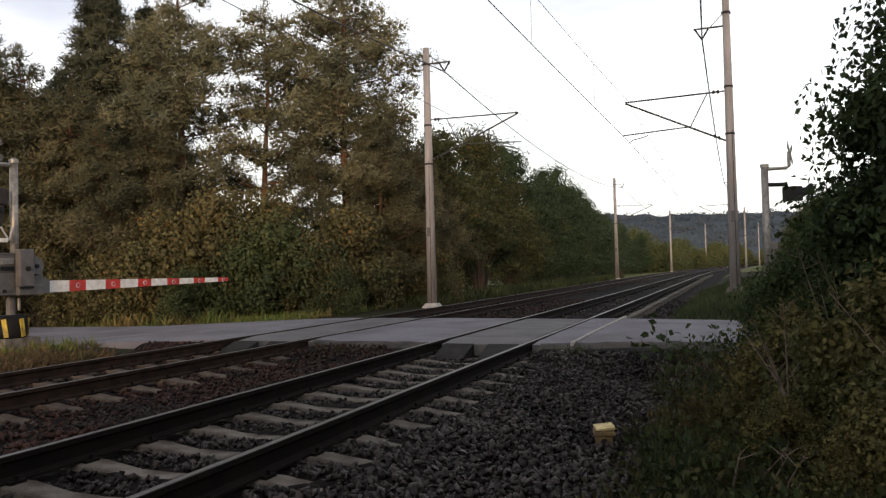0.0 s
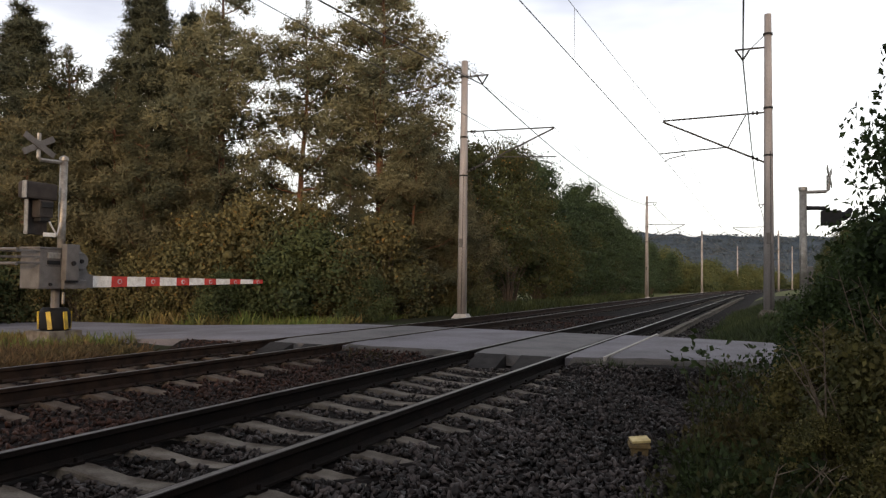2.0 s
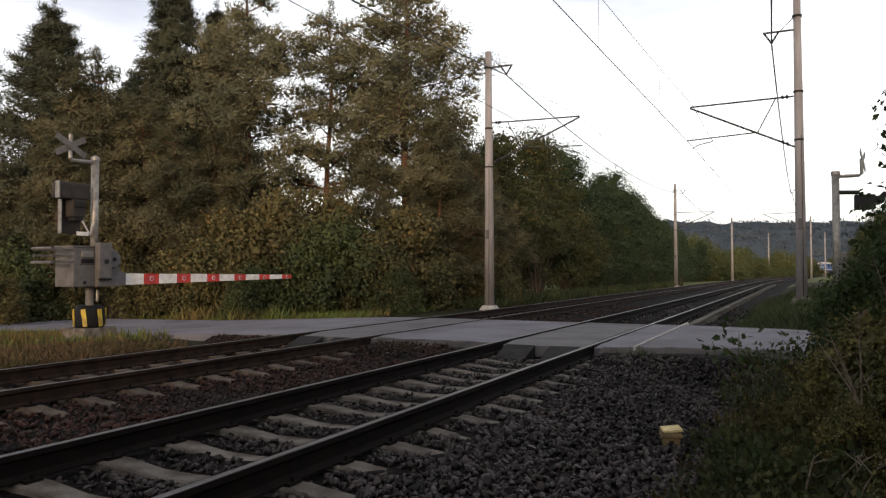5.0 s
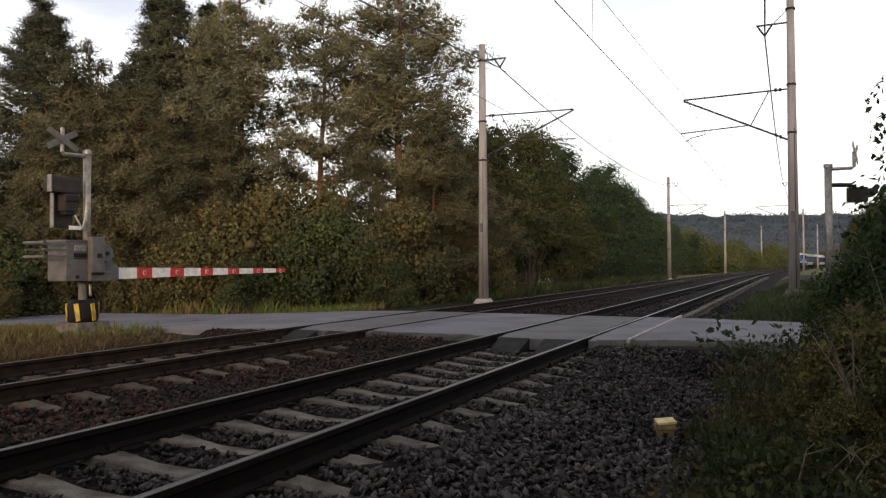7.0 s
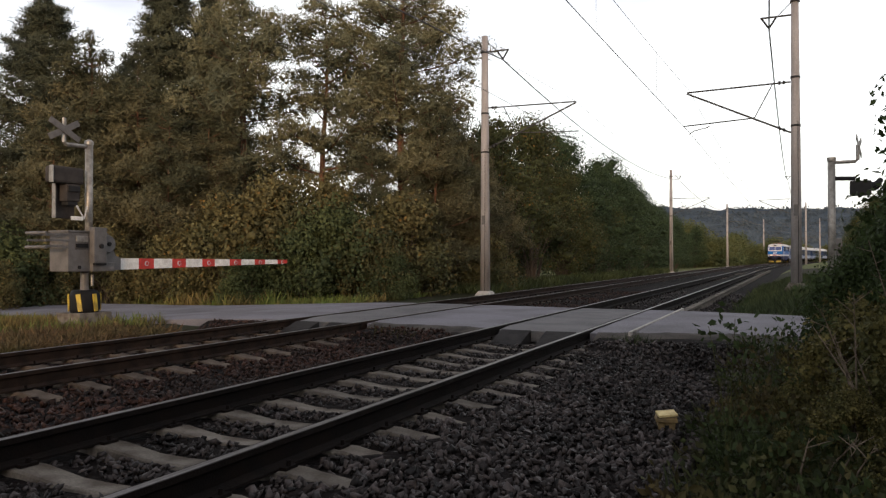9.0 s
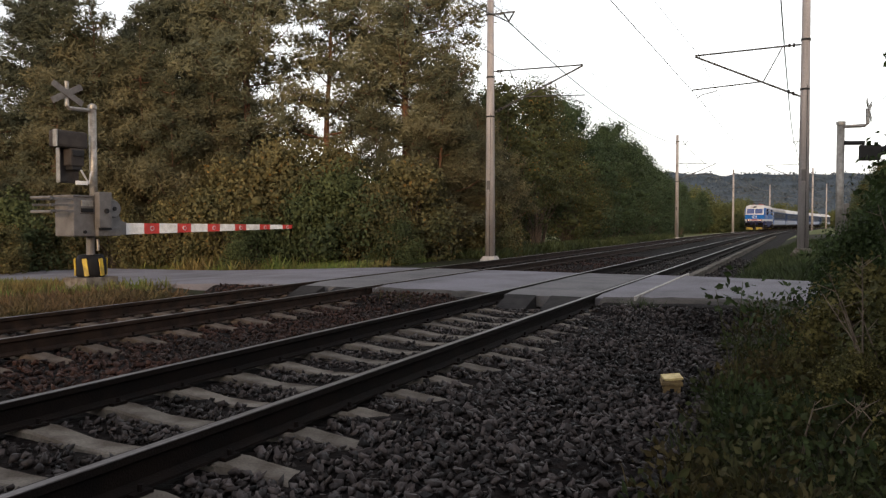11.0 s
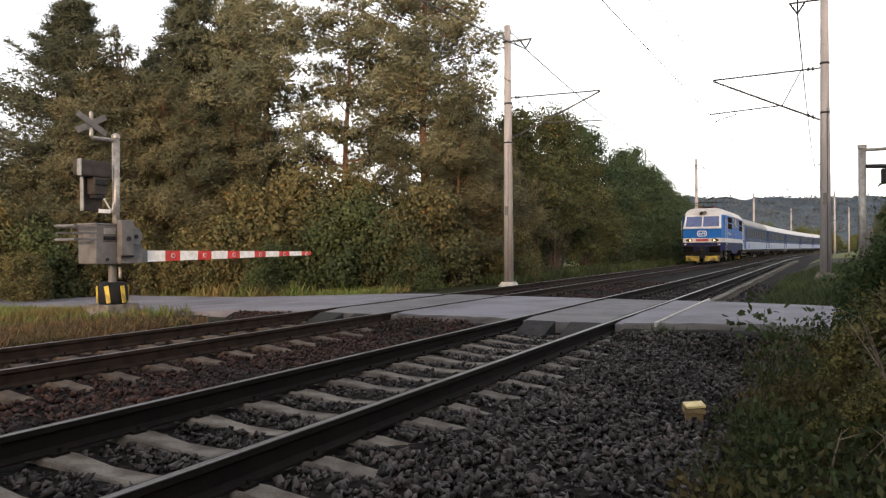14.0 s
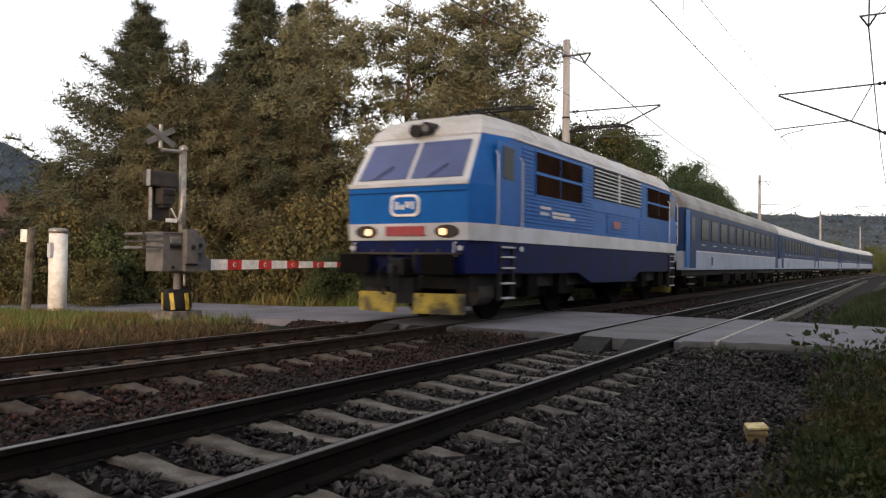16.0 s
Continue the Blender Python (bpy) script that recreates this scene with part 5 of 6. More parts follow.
# shrubs along the edge of the wood
SHRUB = dict(category="shrub", group="shrubs at the edge of the wood")
shrub_1 = plant(leafy("shrub", 4.3, 2.1, 31, M["olive"], "olive green shrub at the edge of the wood", (0.10, 0.20), 9500, 0.05, second=M["autumn"], clumps=70, body=0.34, **SHRUB), 37.5, 27.6, 0)
shrub_2 = plant(leafy("shrub", 3.2, 1.9, 32, M["green"], "fresh green shrub under the pines", (0.10, 0.20), 9000, 0.04, clumps=70, body=0.34, **SHRUB), 32.6, 26.0, 0)
shrub_3 = plant(leafy("shrub", 3.8, 1.8, 33, M["olive"], "autumn tinted shrub under the pines", (0.10, 0.19), 9000, 0.05, second=M["autumn"], clumps=70, body=0.34, **SHRUB), 27.8, 27.6, 40)
for src, az, d, turn, sc in ((shrub_2, 35.4, 25.8, 60, 0.78), (shrub_1, 33.8, 28.2, 60, 1.0), (shrub_1, 41.2, 28.0, 100, 0.85), (shrub_3, 45.0, 28.2, 60, 0.66), (shrub_1, 49.0, 28.5, 200, 0.6), (shrub_3, 52.5, 28.5, 150, 0.62),
                             (shrub_2, 54.5, 28.5, 10, 0.8), (shrub_1, 57.5, 29.5, 280, 0.78), (shrub_3, 60.5, 29.0, 280, 0.62), (shrub_2, 63.5, 30.0, 200, 0.8), (shrub_3, 30.6, 25.6, 200, 0.72), 
                             (shrub_2, 39.4, 25.4, 120, 0.55), (shrub_2, 28.9, 24.8, 210, 0.45),
                             (shrub_3, 55.8, 26.4, 330, 0.45), (shrub_3, 21.4, 30.6, 18, 0.6), (shrub_1, 66.5, 31.0, 40, 0.8), (shrub_1, 71.0, 31.0, 140, 0.9)):
    again(src, az, d, turn, sc)

# a house at the far end of the road
def build_house():
    root = empty("house", pose(*polar(65.6, 62.0, -2.4), 0, 0, 62))
    tagged(root, "small house with a brown tiled roof behind the wood", "house")
    part("wall", boxed(-5.5, 5.5, -3.8, 3.8, 0, 4.6), M["plaster"], root)
    bm = bmesh.new()
    loft(bm, [[(x, -4.4, 4.3), (x, 0, 8.0), (x, 4.4, 4.3), (x, 4.4, 4.12), (x, 0, 7.8), (x, -4.4, 4.12)] for x in (-5.9, 5.9)])
    part("roof", bm, M["tile"], root, "brown tiled gable roof")
    for x in (-3.4, 0.0, 3.4):
        w = part("window", boxed(x - 0.5, x + 0.5, -3.86, -3.8, 1.6, 3.0), M["white"], root)
        part("pane", boxed(x - 0.42, x + 0.42, -3.885, -3.86, 1.68, 2.92), M["glass"], w)


build_house()

# the row of broad-leaved trees along the far track
row_1 = leafy("broadleaf_tree", 8.8, 2.7, 41, M["row_olive"], "broadleaf tree turning yellow beside the track", (0.075, 0.16), 24000, 0.06, clumps=64, second=M["autumn"])
row_2 = leafy("broadleaf_tree", 8.8, 2.6, 42, M["row_green"], "dark green broadleaf tree beside the track", (0.075, 0.16), 24000, 0.05, clumps=64)
row_3 = leafy("broadleaf_tree", 8.2, 2.0, 43, M["row_olive"], "slim broadleaf tree with a thin crown", (0.10, 0.19), 6000, 0.10, clumps=40, second=M["autumn"])


def set_at(ob, x, y, turn, scale, first=False):
    m = pose(x + bend(y), y, ground_height(x + bend(y), y), 0, 0, turn)
    c = ob if first else copy_thing(ob, m)
    c.matrix_basis = m
    c.scale = (scale,) * 3
    return c


set_at(row_3, -12.9, 34.0, 10, 1.02, True)
set_at(row_1, -13.3, 40.5, 0, 1.06, True)
set_at(row_2, -13.6, 47.5, 30, 1.12, True)
for k, (src, x, y, sc) in enumerate(((row_1, -16.0, 36.5, 0.92), (row_2, -17.0, 43.0, 1.14), (row_1, -12.9, 45.0, 0.78), (row_2, -13.2, 53.5, 1.0), (row_2, -13.4, 59.0, 1.1), (row_2, -13.4, 65.0, 0.98), (row_3, -12.6, 56.0, 0.75),
                                  (row_2, -13.6, 71.0, 1.05), (row_2, -13.8, 77.5, 0.90), (row_2, -14.0, 84.0, 0.86), (row_2, -14.5, 91.0, 0.8), (row_2, -15.5, 99.0, 0.75), (row_3, -12.4, 37.4, 0.7), (row_2, -18.5, 52.0, 1.05), (row_2, -18.0, 62.0, 1.0),
                                  (row_3, -12.3, 50.0, 0.6), (row_3, -12.3, 62.0, 0.6))):
    set_at(src, x, y, 47 * k, sc)
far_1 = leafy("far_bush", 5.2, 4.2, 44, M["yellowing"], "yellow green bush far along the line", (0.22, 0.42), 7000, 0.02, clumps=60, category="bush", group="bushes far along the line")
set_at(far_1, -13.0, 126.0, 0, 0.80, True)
for k, (x, y, sc) in enumerate(((-15.5, 106, 0.80), (-17.0, 113, 0.92), (-15.0, 120, 0.74), (-19.0, 124, 0.9))):
    set_at(row_2, x, y, 53 * k, sc)
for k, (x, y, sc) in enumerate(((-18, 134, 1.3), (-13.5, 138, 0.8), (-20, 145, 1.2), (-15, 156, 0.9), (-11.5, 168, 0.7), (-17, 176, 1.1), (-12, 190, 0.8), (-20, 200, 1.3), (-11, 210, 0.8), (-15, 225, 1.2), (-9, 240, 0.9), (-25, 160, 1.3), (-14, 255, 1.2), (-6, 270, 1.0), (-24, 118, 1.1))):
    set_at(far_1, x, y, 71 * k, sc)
# right hand side past the crossing
for k, (src, x, y, sc) in enumerate(((row_2, 5.5, 34.0, 0.55), (row_1, 4.2, 48.0, 0.5), (row_2, 6.0, 62.0, 0.7), (row_1, 5.5, 84.0, 0.6), (row_2, 6.5, 110.0, 0.7), (row_1, 6.0, 140.0, 0.7), (row_2, 7.5, 175.0, 0.8), (row_2, 6.5, 205.0, 0.8), (row_2, 9.0, 24.0, 0.8))):
    set_at(src, x, y, 61 * k, sc)

# bushes at the corner beside the camera
NEAR = dict(category="bush", group="bushes beside the crossing")
near_1 = leafy("bush", 1.8, 1.0, 51, M["dark_leaf"], "dense dark green bush beside the crossing road", (0.045, 0.09), 12500, 0.03, clumps=52, body=0, **NEAR)
near_2 = leafy("bush", 1.3, 0.85, 52, M["bramble"], "low tangled bramble with browned leaves", (0.045, 0.085), 7000, 0.02, clumps=36, body=0, **NEAR)
near_3 = leafy("leaning_tree", 4.5, 1.35, 53, M["dark_leaf"], "leafy dark tree leaning over the verge", (0.06, 0.11), 34000, 0.10, clumps=120, body=0.42, category="tree", group="bushes beside the crossing")
plant(near_1, -6.6, 10.4, 0, 0.95)
plant(near_2, -4.2, 8.4, 0, 0.8)
plant(near_3, -13.6, 9.4, 0, 1.0)
for src, az, d, turn, sc in ((near_1, -4.2, 10.6, 80, 0.72), (near_1, -9.8, 9.8, 80, 1.15), (near_1, -2.6, 11.4, 200, 0.52), (near_1, -13.5, 9.0, 150, 1.2), (near_2, -9.5, 7.6, 100, 1.0), (near_2, -15.0, 6.8, 240, 1.15), (near_2, -20.0, 6.4, 20, 1.3), (near_1, -21.0, 8.0, 20, 1.25),
                             (near_3, -18.0, 10.5, 90, 1.05), (near_3, -25.0, 10.0, 190, 1.1), (near_2, -1.4, 9.6, 300, 0.42), (near_2, -12.5, 5.4, 30, 0.7), (near_2, -22.0, 4.6, 77, 0.8), (near_1, -8.5, 13.5, 77, 1.3), (near_2, -6.5, 7.2, 200, 0.58),
                             (near_2, 0.4, 7.8, 120, 0.26), (near_2, 1.2, 6.0, 220, 0.22), (near_2, -3.4, 6.4, 20, 0.4), (near_2, -8.5, 5.2, 300, 0.48), (near_1, -6.0, 11.8, 10, 0.9)):
    again(src, az, d, turn, sc)

# unseen trees added beside and behind the camera: they close the place, block sun
blocking_tree = leafy("broadleaf_tree", 8.8, 2.6, 45, M["row_green"], "unseen dark green tree added behind the crossing to block light", (0.25, 0.5), 3600, 0.05, clumps=60, body=0.55)
set_at(blocking_tree, 9.5, -13.0, 10, 1.0, True)
for k, (src, x, y, sc) in enumerate(((blocking_tree, 4.5, -10.0, 0.85), (blocking_tree, 8.0, -9.0, 0.9), (blocking_tree, 11.5, -6.5, 0.95), (blocking_tree, 14.0, -2.0, 0.95), (blocking_tree, 1.6, -13.0, 0.8), (blocking_tree, 14.5, 4.0, 0.9), (blocking_tree, 13.0, 10.0, 0.85), (blocking_tree, 14.0, 24.0, 0.95),
                                  (blocking_tree, 15.5, 31.0, 0.95), (blocking_tree, 16.0, 39.0, 1.0), (blocking_tree, 18.5, 48.0, 1.0), (blocking_tree, 21.0, 57.0, 1.0), (blocking_tree, 3.0, -20.0, 0.9), (blocking_tree, 6.0, -15.0, 0.9))):
    set_at(src, x, y, 83 * k, sc)


# unseen tree wall added far behind, keeping the low sun off tracks and train
for k in range(10):
    set_at(blocking_tree, 16.0 + 3.8 * k, -75.0 + (k % 2) * 4, 50 * k, 1.5 if k < 2 else 2.0)


# a tall weed with a few big leaves before the road
def build_weed(x, y, h, seed, label):
    rng = np.random.default_rng(seed)
    z0 = ground_height(x, y) - 0.05
    root = empty("tall_weed", pose(x, y, z0))
    tagged(root, label, "weed")
    bm = bmesh.new()
    tips = []
    for k in range(4):
        a = k * 1.7
        top = (0.14 * math.cos(a), 0.10 * math.sin(a), h * (0.82 + 0.06 * k))
        tube(bm, [(0, 0, 0), (top[0] * 0.4, top[1] * 0.4, h * 0.55), top], [0.005, 0.004, 0.002], 5)
        tips.append(top)
    part("stem", bm, M["weed"], root)
    P, D = sprays(np.array(tips), 15, 0.075, rng, 0.0)
    for k in range(len(P)):
        crown_part("leaf", leaf_mesh("leaf", P[k:k + 1], D[k:k + 1], rng.uniform(0.05, 0.09, 1), rng.uniform(0.016, 0.028, 1), rng), M["dark_leaf"], root)


build_weed(-0.47, 5.95, 1.16, 5, "tall weed with broad dark leaves before the road")
build_weed(-0.2, 8.8, 0.8, 6, "slim weed standing in the verge")


# dead, leafless stems leaning out of the brambles
def build_dead_stems(x, y, h, seed, count, tilt):
    rng = np.random.default_rng(seed)
    root = empty("dead_branch", pose(x, y, ground_height(x, y) - 0.05))
    tagged(root, "dry grey leafless stems leaning out of the bramble", "branch", group="dead stems")
    for _ in range(count):
        a, ln = rng.uniform(-0.5, 0.5) + tilt, h * rng.uniform(0.6, 1.1)
        b = rng.uniform(-0.4, 0.4)
        foot = (rng.uniform(-0.15, 0.15), rng.uniform(-0.15, 0.15), 0)
        mid = (foot[0] + ln * 0.30 * math.sin(a), foot[1] + ln * 0.3 * math.sin(b), ln * 0.55)
        tip = (foot[0] + ln * 0.75 * math.sin(a), foot[1] + ln * 0.6 * math.sin(b), ln * (0.75 + 0.25 * math.cos(a)))
        bm = tubed([foot, mid, tip], [0.010, 0.007, 0.003], 5)
        for w in (0.5, 0.7, 0.85):
            c = [m + (q - m) * w for m, q in zip(mid, tip)]
            tube(bm, [c, (c[0] + rng.uniform(-0.16, 0.16), c[1] + rng.uniform(-0.1, 0.1), c[2] + rng.uniform(0.02, 0.14))], [0.004, 0.002], 4)
        part("stem", bm, M["dead_wood"], root)


for k, (az, d, h, n, tilt) in enumerate(((-4.6, 7.0, 1.25, 6, -0.5), (-9.5, 5.2, 0.9, 5, 0.5), (-1.2, 5.4, 0.55, 4, 0.7), (-14.0, 6.0, 1.3, 6, -0.4), (-7.0, 8.6, 1.7, 5, -0.3))):
    px, py, _ = polar(az, d)
    build_dead_stems(px, py, h, 200 + k, n, tilt)


# ---- grass and weeds, uncountable ----
def blades(name, spots, h, w, seed, material, label, per=7, lean=0.5):
    rng = np.random.default_rng(seed)
    base = np.repeat(np.array(spots), per, axis=0)
    base[:, :2] += rng.normal(size=(len(base), 2)) * 0.06
    D = rng.normal(size=base.shape) * lean
    D[:, 2] = 1.0
    L = rng.uniform(h[0], h[1], len(base))
    ob = crown_part(name, leaf_mesh(name, base, D, L, rng.uniform(w * 0.6, w * 1.3, len(base)), rng, 0.1), material)
    return tagged(ob, label, "grass", kind="stuff")


def spots_in(n, x0, x1, y0, y1, seed, keep=None):
    rng = np.random.default_rng(seed)
    out = []
    while len(out) < n:
        x, y = rng.uniform(x0, x1), rng.uniform(y0, y1)
        if keep is None or keep(x, y):
            out.append((x, y, ground_height(x, y) - 0.03))
    return out


def off_road(x, y):
    a, b = road_edges(x)
    return not (a - 0.05 < y < b + 0.05)


blades("dry_verge", spots_in(3800, -15.0, -10.0, 0.6, 10.4, 70, lambda x, y: off_road(x, y) and x + 0.8 * noise.noise(Vector((x, y * 0.6, 9))) > -13.6), (0.05, 0.30), 0.013, 69, M["dry"], "dry brown verge weeds beside the far track", 9, 1.3)
blades("verge_grass", spots_in(4600, -24, -11.6, 1.0, 24.0, 71, lambda x, y: off_road(x, y) and (y > 9.6 or x < -13.0) and noise.noise(Vector((x * 0.5, y * 0.5, 2))) > -0.35), (0.10, 0.38), 0.016, 72, M["grass"], "yellow green verge grass beside the far track")
blades("tall_grass", spots_in(2800, -22.0, -13.95, 6.0, 12.4, 171, lambda x, y: road_edges(x)[0] - 3.0 < y < road_edges(x)[0] - 0.05), (0.14, 0.42), 0.014, 172, M["grass"], "tall green grass hiding the road edge", 8, 0.45)
blades("rough_grass", spots_in(2600, -40, -14, 14.0, 30.0, 73, off_road), (0.25, 0.7), 0.025, 74, M["grass"], "rough grass before the wood")
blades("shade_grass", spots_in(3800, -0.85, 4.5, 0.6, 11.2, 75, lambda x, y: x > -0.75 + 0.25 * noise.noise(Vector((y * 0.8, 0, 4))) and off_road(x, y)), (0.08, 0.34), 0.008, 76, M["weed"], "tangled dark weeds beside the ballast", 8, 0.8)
blades("bank_grass", spots_in(4600, -1.5, 6, 17.3, 40.0, 77), (0.12, 0.40), 0.016, 78, M["green"], "grass on the bank past the crossing")
blades("far_verge", spots_in(2500, -13.5, -10.2, 26.0, 75.0, 79), (0.2, 0.6), 0.03, 80, M["green"], "rough grass below the tree row")
blades("crossing_tuft", [(-2.15 + random.uniform(-0.25, 0.25), 11.05 + random.uniform(-0.12, 0.1), -0.25) for _ in range(45)], (0.12, 0.32), 0.008, 82, M["green"], "green grass tuft at the road edge")
blades("track_weeds", [(-6.0 + random.gauss(0, 0.3), 10.9 + random.gauss(0, 0.25), -0.26) for _ in range(40)], (0.08, 0.30), 0.008, 83, M["weed"], "small weeds between the tracks")

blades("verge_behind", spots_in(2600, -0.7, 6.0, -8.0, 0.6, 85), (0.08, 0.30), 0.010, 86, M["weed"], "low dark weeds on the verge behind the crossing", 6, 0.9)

# weeds with leaves over the verge
rng_v = np.random.default_rng(90)
vs = np.array(spots_in(3400, -0.85, 4.5, 1.0, 11.0, 91, lambda x, y: x > -0.7 + 0.25 * noise.noise(Vector((y * 0.8, 0, 4))) and off_road(x, y)))
P, D = sprays(vs + np.array([0, 0, 0.16]), 7, np.array([0.10, 0.10, 0.10]), rng_v, 0.3)
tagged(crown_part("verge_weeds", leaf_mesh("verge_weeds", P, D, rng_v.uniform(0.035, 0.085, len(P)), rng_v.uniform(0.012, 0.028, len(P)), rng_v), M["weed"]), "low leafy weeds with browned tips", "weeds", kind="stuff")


# ---- far hills ----
def build_hill(name, az0, az1, dist, tops, label):
    bm = bmesh.new()
    n = 120
    rows = [[], [], [], []]
    crest = []
    for i in range(n + 1):
        az = az0 + (az1 - az0) * i / n
        hgt = np.interp(az, [t[0] for t in tops], [t[1] for t in tops])
        z = dist * math.tan(radians(hgt)) + dist * 0.0022 * noise.noise(Vector((az * 0.9, dist, 0))) * 2
        for row, (dd, k) in zip(rows, ((0.72, 0.0), (0.86, 0.5), (1.0, 1.0), (1.25, 0.2))):
            x, y = -math.sin(radians(az)) * dist * dd, math.cos(radians(az)) * dist * dd
            row.append(bm.verts.new((x, y, -3 + (z + 3) * k)))
        crest.append((az, z))
    for a, b in zip(rows, rows[1:]):
        for k in range(n):
            bm.faces.new((a[k], a[k + 1], b[k + 1], b[k]))
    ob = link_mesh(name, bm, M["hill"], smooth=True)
    tagged(ob, label, "hill", kind="structure")
    rng = np.random.default_rng(int(dist))
    C, s = [], dist / 900.0
    for az, z in crest:
        for _ in range(26):
            a, d = az + rng.uniform(-0.5, 0.5) * (az1 - az0) / n, rng.uniform(0.80, 1.03)
            k = np.interp(d, [0.72, 0.86, 1.0, 1.25], [0, 0.5, 1.0, 0.2])
            C.append((-math.sin(radians(a)) * dist * d, math.cos(radians(a)) * dist * d, -3 + (z + 3) * k))
    C = np.array(C)
    P, D = sprays(C, 14, np.array([2.6, 2.6, 1.2]) * s, rng, 0.6)
    tagged(crown_part("wooded_hillside", leaf_mesh("wooded_hillside", P, D, rng.uniform(1.2, 2.6, len(P)) * s, rng.uniform(0.5, 1.1, len(P)) * s, rng), M["hill_tree"]), "distant wood covering the hill, blue haze in its colour", "wood", kind="stuff")


build_hill("hill_north", -40, 24, 900.0, [(-40, 2.0), (-10, 3.2), (0, 3.45), (6, 3.6), (12, 3.9), (24, 3.2)], "long wooded hill with blue haze put into its colour")
build_hill("hill_west", 52, 84, 420.0, [(52, 3.0), (57, 5.5), (61, 7.6), (70, 8.6), (84, 8.0)], "dark wooded hillside beyond the crossing, haze in its colour")


# ---- ballast stones ----
def stone_shape(rng):
    """An angular crushed stone: the hull of a few points."""
    bm = bmesh.new()
    for _ in range(8):
        p = rng.uniform(-1, 1, 3)
        p[rng.integers(0, 3)] = rng.choice([-1.0, 1.0])
        bm.verts.new(p * 0.95)
    res = bmesh.ops.convex_hull(bm, input=bm.verts)
    bmesh.ops.delete(bm, geom=[v for v in bm.verts if not v.link_faces], context="VERTS")
    bm.verts.index_update()
    V = np.array([v.co[:] for v in bm.verts])
    F = np.array([[v.index for v in f.verts] for f in bm.faces])
    bm.free()
    return V, F


def random_turns(n, rng):
    q = rng.normal(size=(n, 4))
    q /= np.linalg.norm(q, axis=1)[:, None]
    w, x, y, z = q.T
    return np.stack([1 - 2 * (y * y + z * z), 2 * (x * y - z * w), 2 * (x * z + y * w), 2 * (x * y + z * w), 1 - 2 * (x * x + z * z), 2 * (y * z - x * w), 2 * (x * z - y * w), 2 * (y * z + x * w), 1 - 2 * (x * x + y * y)], -1).reshape(n, 3, 3)


def clear_of_sleeper(x, y):
    for xc, ph in ((XA, 3.157), (XB, 3.122)):
        if abs(x - xc) < 1.30:
            d = (y - ph + 0.3) % 0.6 - 0.3
            if abs(d) < 0.13:
                return False
        for s in (-0.7535, 0.7535):
            if abs(x - xc - s) < 0.10:
                return False
    return True


def stone_level(x, y):
    lane = min(abs(x - XA), abs(x - XB))
    k = float(np.interp(y, [10.1, 11.1, 17.2, 18.2], [0, 1, 1, 0])) * float(np.interp(lane, [0.85, 0.98], [0, 1]))
    return bed_height(x) * (1 - k) - 0.085 * k


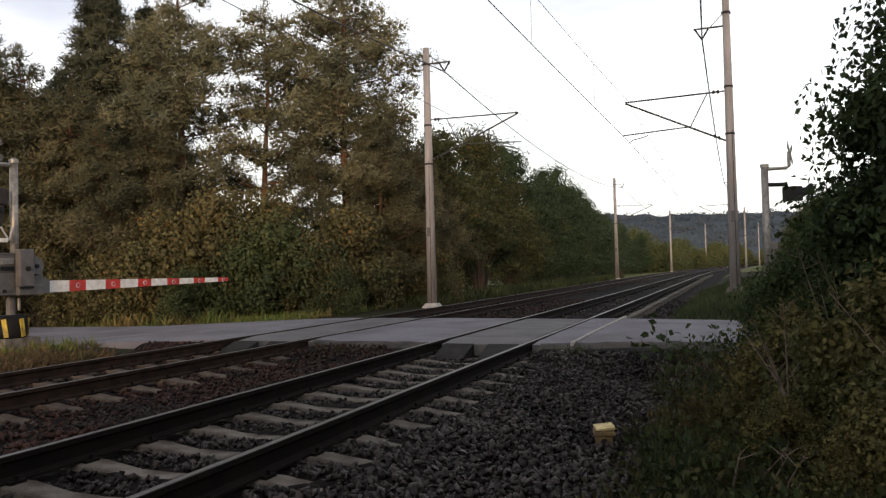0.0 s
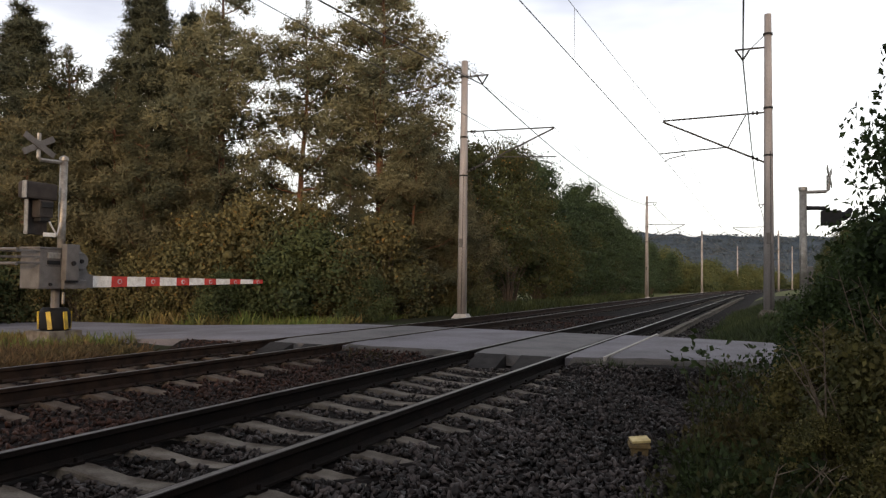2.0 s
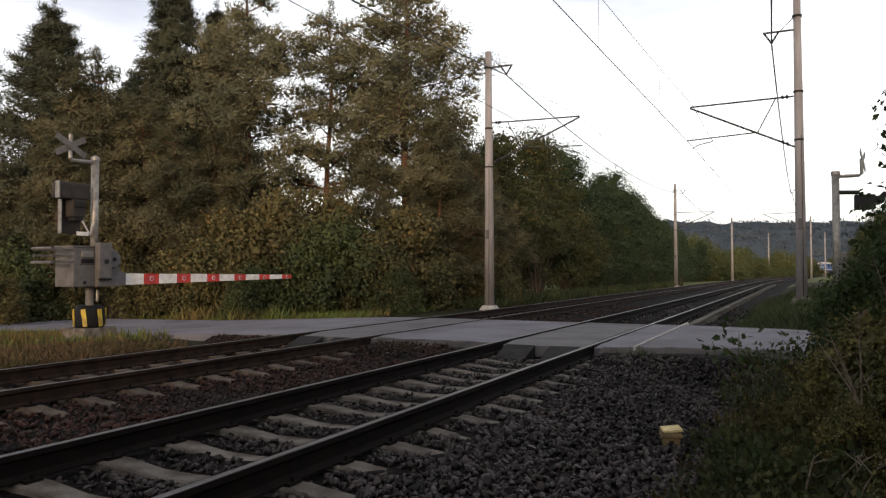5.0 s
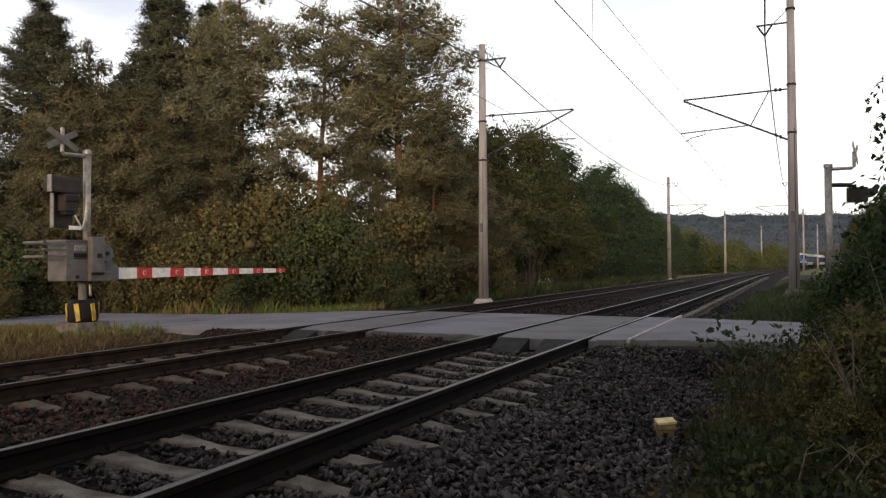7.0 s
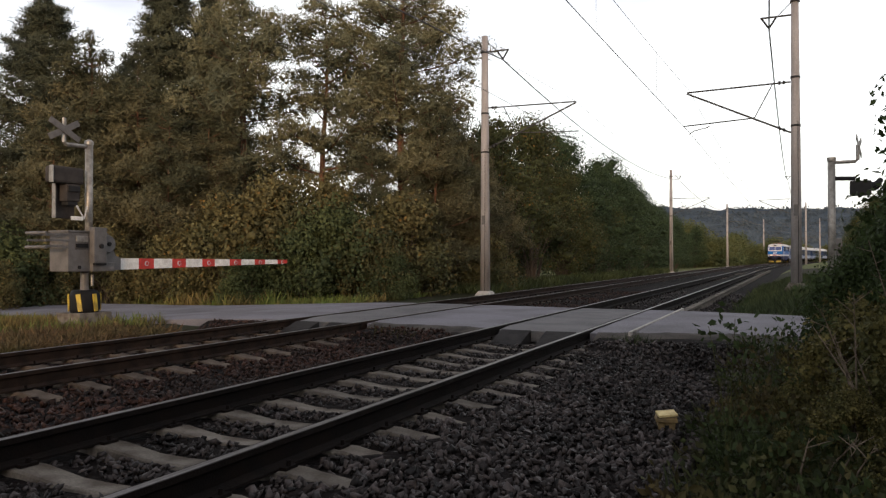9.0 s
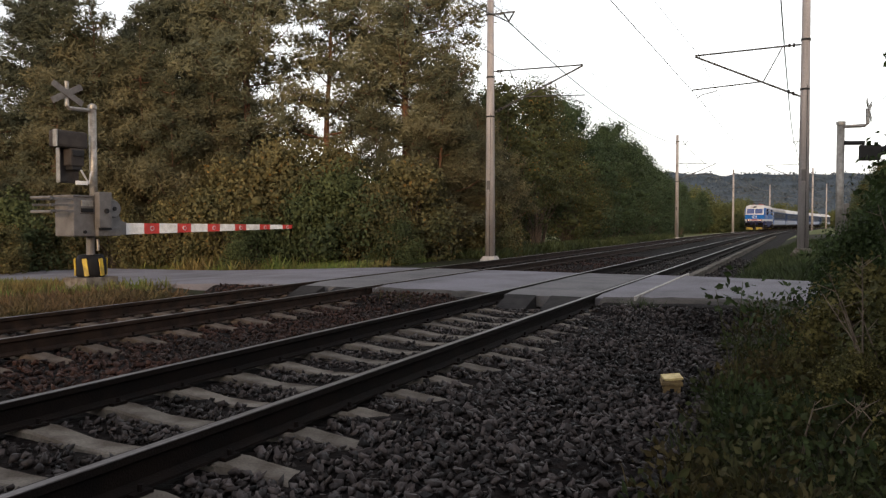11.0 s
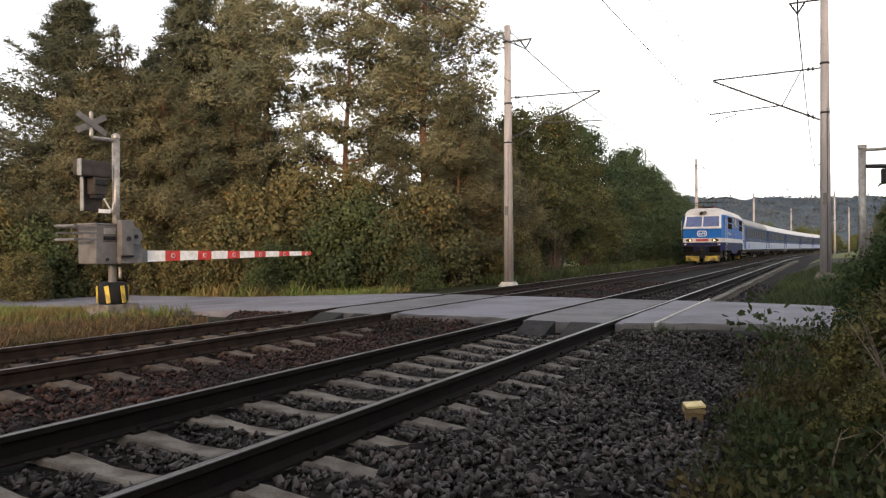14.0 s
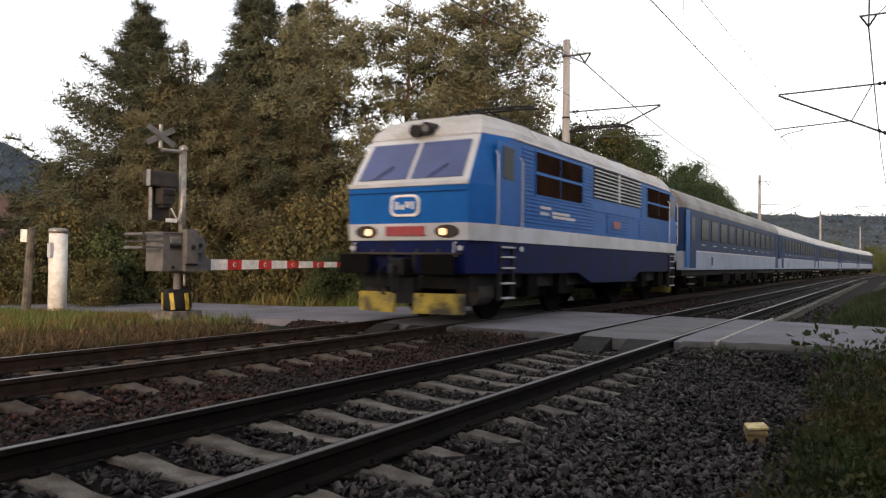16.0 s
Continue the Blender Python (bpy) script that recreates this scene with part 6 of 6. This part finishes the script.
def build_stones():
    rng = np.random.default_rng(3)
    spots = []
    for x0, x1, y0, y1, n, r0, r1 in ((-3.0, -0.6, 2.2, 7.2, 7600, 0.018, 0.043), (-3.0, -0.6, 7.2, 11.0, 4800, 0.018, 0.042), (-5.1, -3.0, 1.2, 11.0, 9500, 0.017, 0.036),
                                      (-10.0, -5.1, 1.5, 11.2, 13000, 0.021, 0.042), (-10.0, -1.2, 17.3, 30.0, 5200, 0.028, 0.05), (-10.0, -0.8, -8.0, 2.0, 3800, 0.03, 0.055)):
        for _ in range(n):
            x, y = rng.uniform(x0, x1), rng.uniform(y0, y1)
            if clear_of_sleeper(x, y):
                spots.append((x, y, stone_level(x, y) + rng.uniform(-0.016, 0.034), rng.uniform(r0, r1)))
    for _ in range(700):
        x, y = -0.75 + rng.uniform(-0.5, 0.9), rng.uniform(2, 10.8)
        spots.append((x, y, max(bed_height(x), ground_height(x, y)) + 0.005, rng.uniform(0.015, 0.035)))
    S = np.array(spots)
    shapes = [stone_shape(rng) for _ in range(6)]
    near = np.where((S[:, 0] > -2.3) & (S[:, 0] < -0.9) & (S[:, 1] > 3.2) & (S[:, 1] < 5.6))[0][:300]
    rest = np.ones(len(S), bool)
    rest[near] = False
    meshes = []
    for V, F in shapes:
        me = bpy.data.meshes.new("stone")
        me.from_pydata((V * (1.05, 0.78, 0.52)).tolist(), [], F.tolist())
        me.materials.append(M["stone_one"])
        meshes.append(me)
    for k, i in enumerate(near):
        x, y, z, r = S[i]
        o = new("stone", meshes[k % 6])
        o.parent = ballast
        o.location, o.scale = (x, y, z), (r, r, r)
        o.rotation_euler = tuple(rng.uniform(-0.5, 0.5, 2)) + (rng.uniform(0, 6.28),)
    for brown in (False, True):
        Q = S[rest & ((S[:, 0] < -4.45) == brown)]
        join_stones("loose_stones", Q, shapes, rng, M["stone_brown"] if brown else M["stone"])


def join_stones(name, R, shapes, rng, material):
    which = rng.integers(0, 6, len(R))
    verts, faces, base = [], [], 0
    for j, (V, F) in enumerate(shapes):
        Q = R[which == j]
        n = len(Q)
        A = random_turns(n, rng)
        W = np.einsum("nij,vj->nvi", A, V * (1.05, 0.78, 0.52)) * Q[:, 3][:, None, None] + Q[:, None, :3]
        verts.append(W.reshape(-1, 3))
        faces.append((F[None] + (np.arange(n) * len(V))[:, None, None]).reshape(-1, 3) + base)
        base += n * len(V)
    V, F = np.concatenate(verts), np.concatenate(faces)
    me = bpy.data.meshes.new(name)
    me.vertices.add(len(V))
    me.vertices.foreach_set("co", V.astype(np.float32).ravel())
    me.loops.add(3 * len(F))
    me.loops.foreach_set("vertex_index", F.astype(np.int32).ravel())
    me.polygons.add(len(F))
    me.polygons.foreach_set("loop_start", np.arange(0, 3 * len(F), 3, dtype=np.int32))
    me.update(calc_edges=True)
    me.materials.append(material)
    ob = new(name, me)
    ob.parent = ballast
    tagged(ob, kind="stuff")


build_stones()


# ---- what moves ----
def motions():
    for k, thing in enumerate([loco] + coaches):
        lead = 0.0 if k == 0 else LOCO + 0.65 + (k - 1) * (COACH + 0.62)
        length = LOCO if k == 0 else COACH
        walk(thing, [(0.5 * i, on_track(nose_at(0.5 * i) + lead, length)) for i in range(33)])


motions()
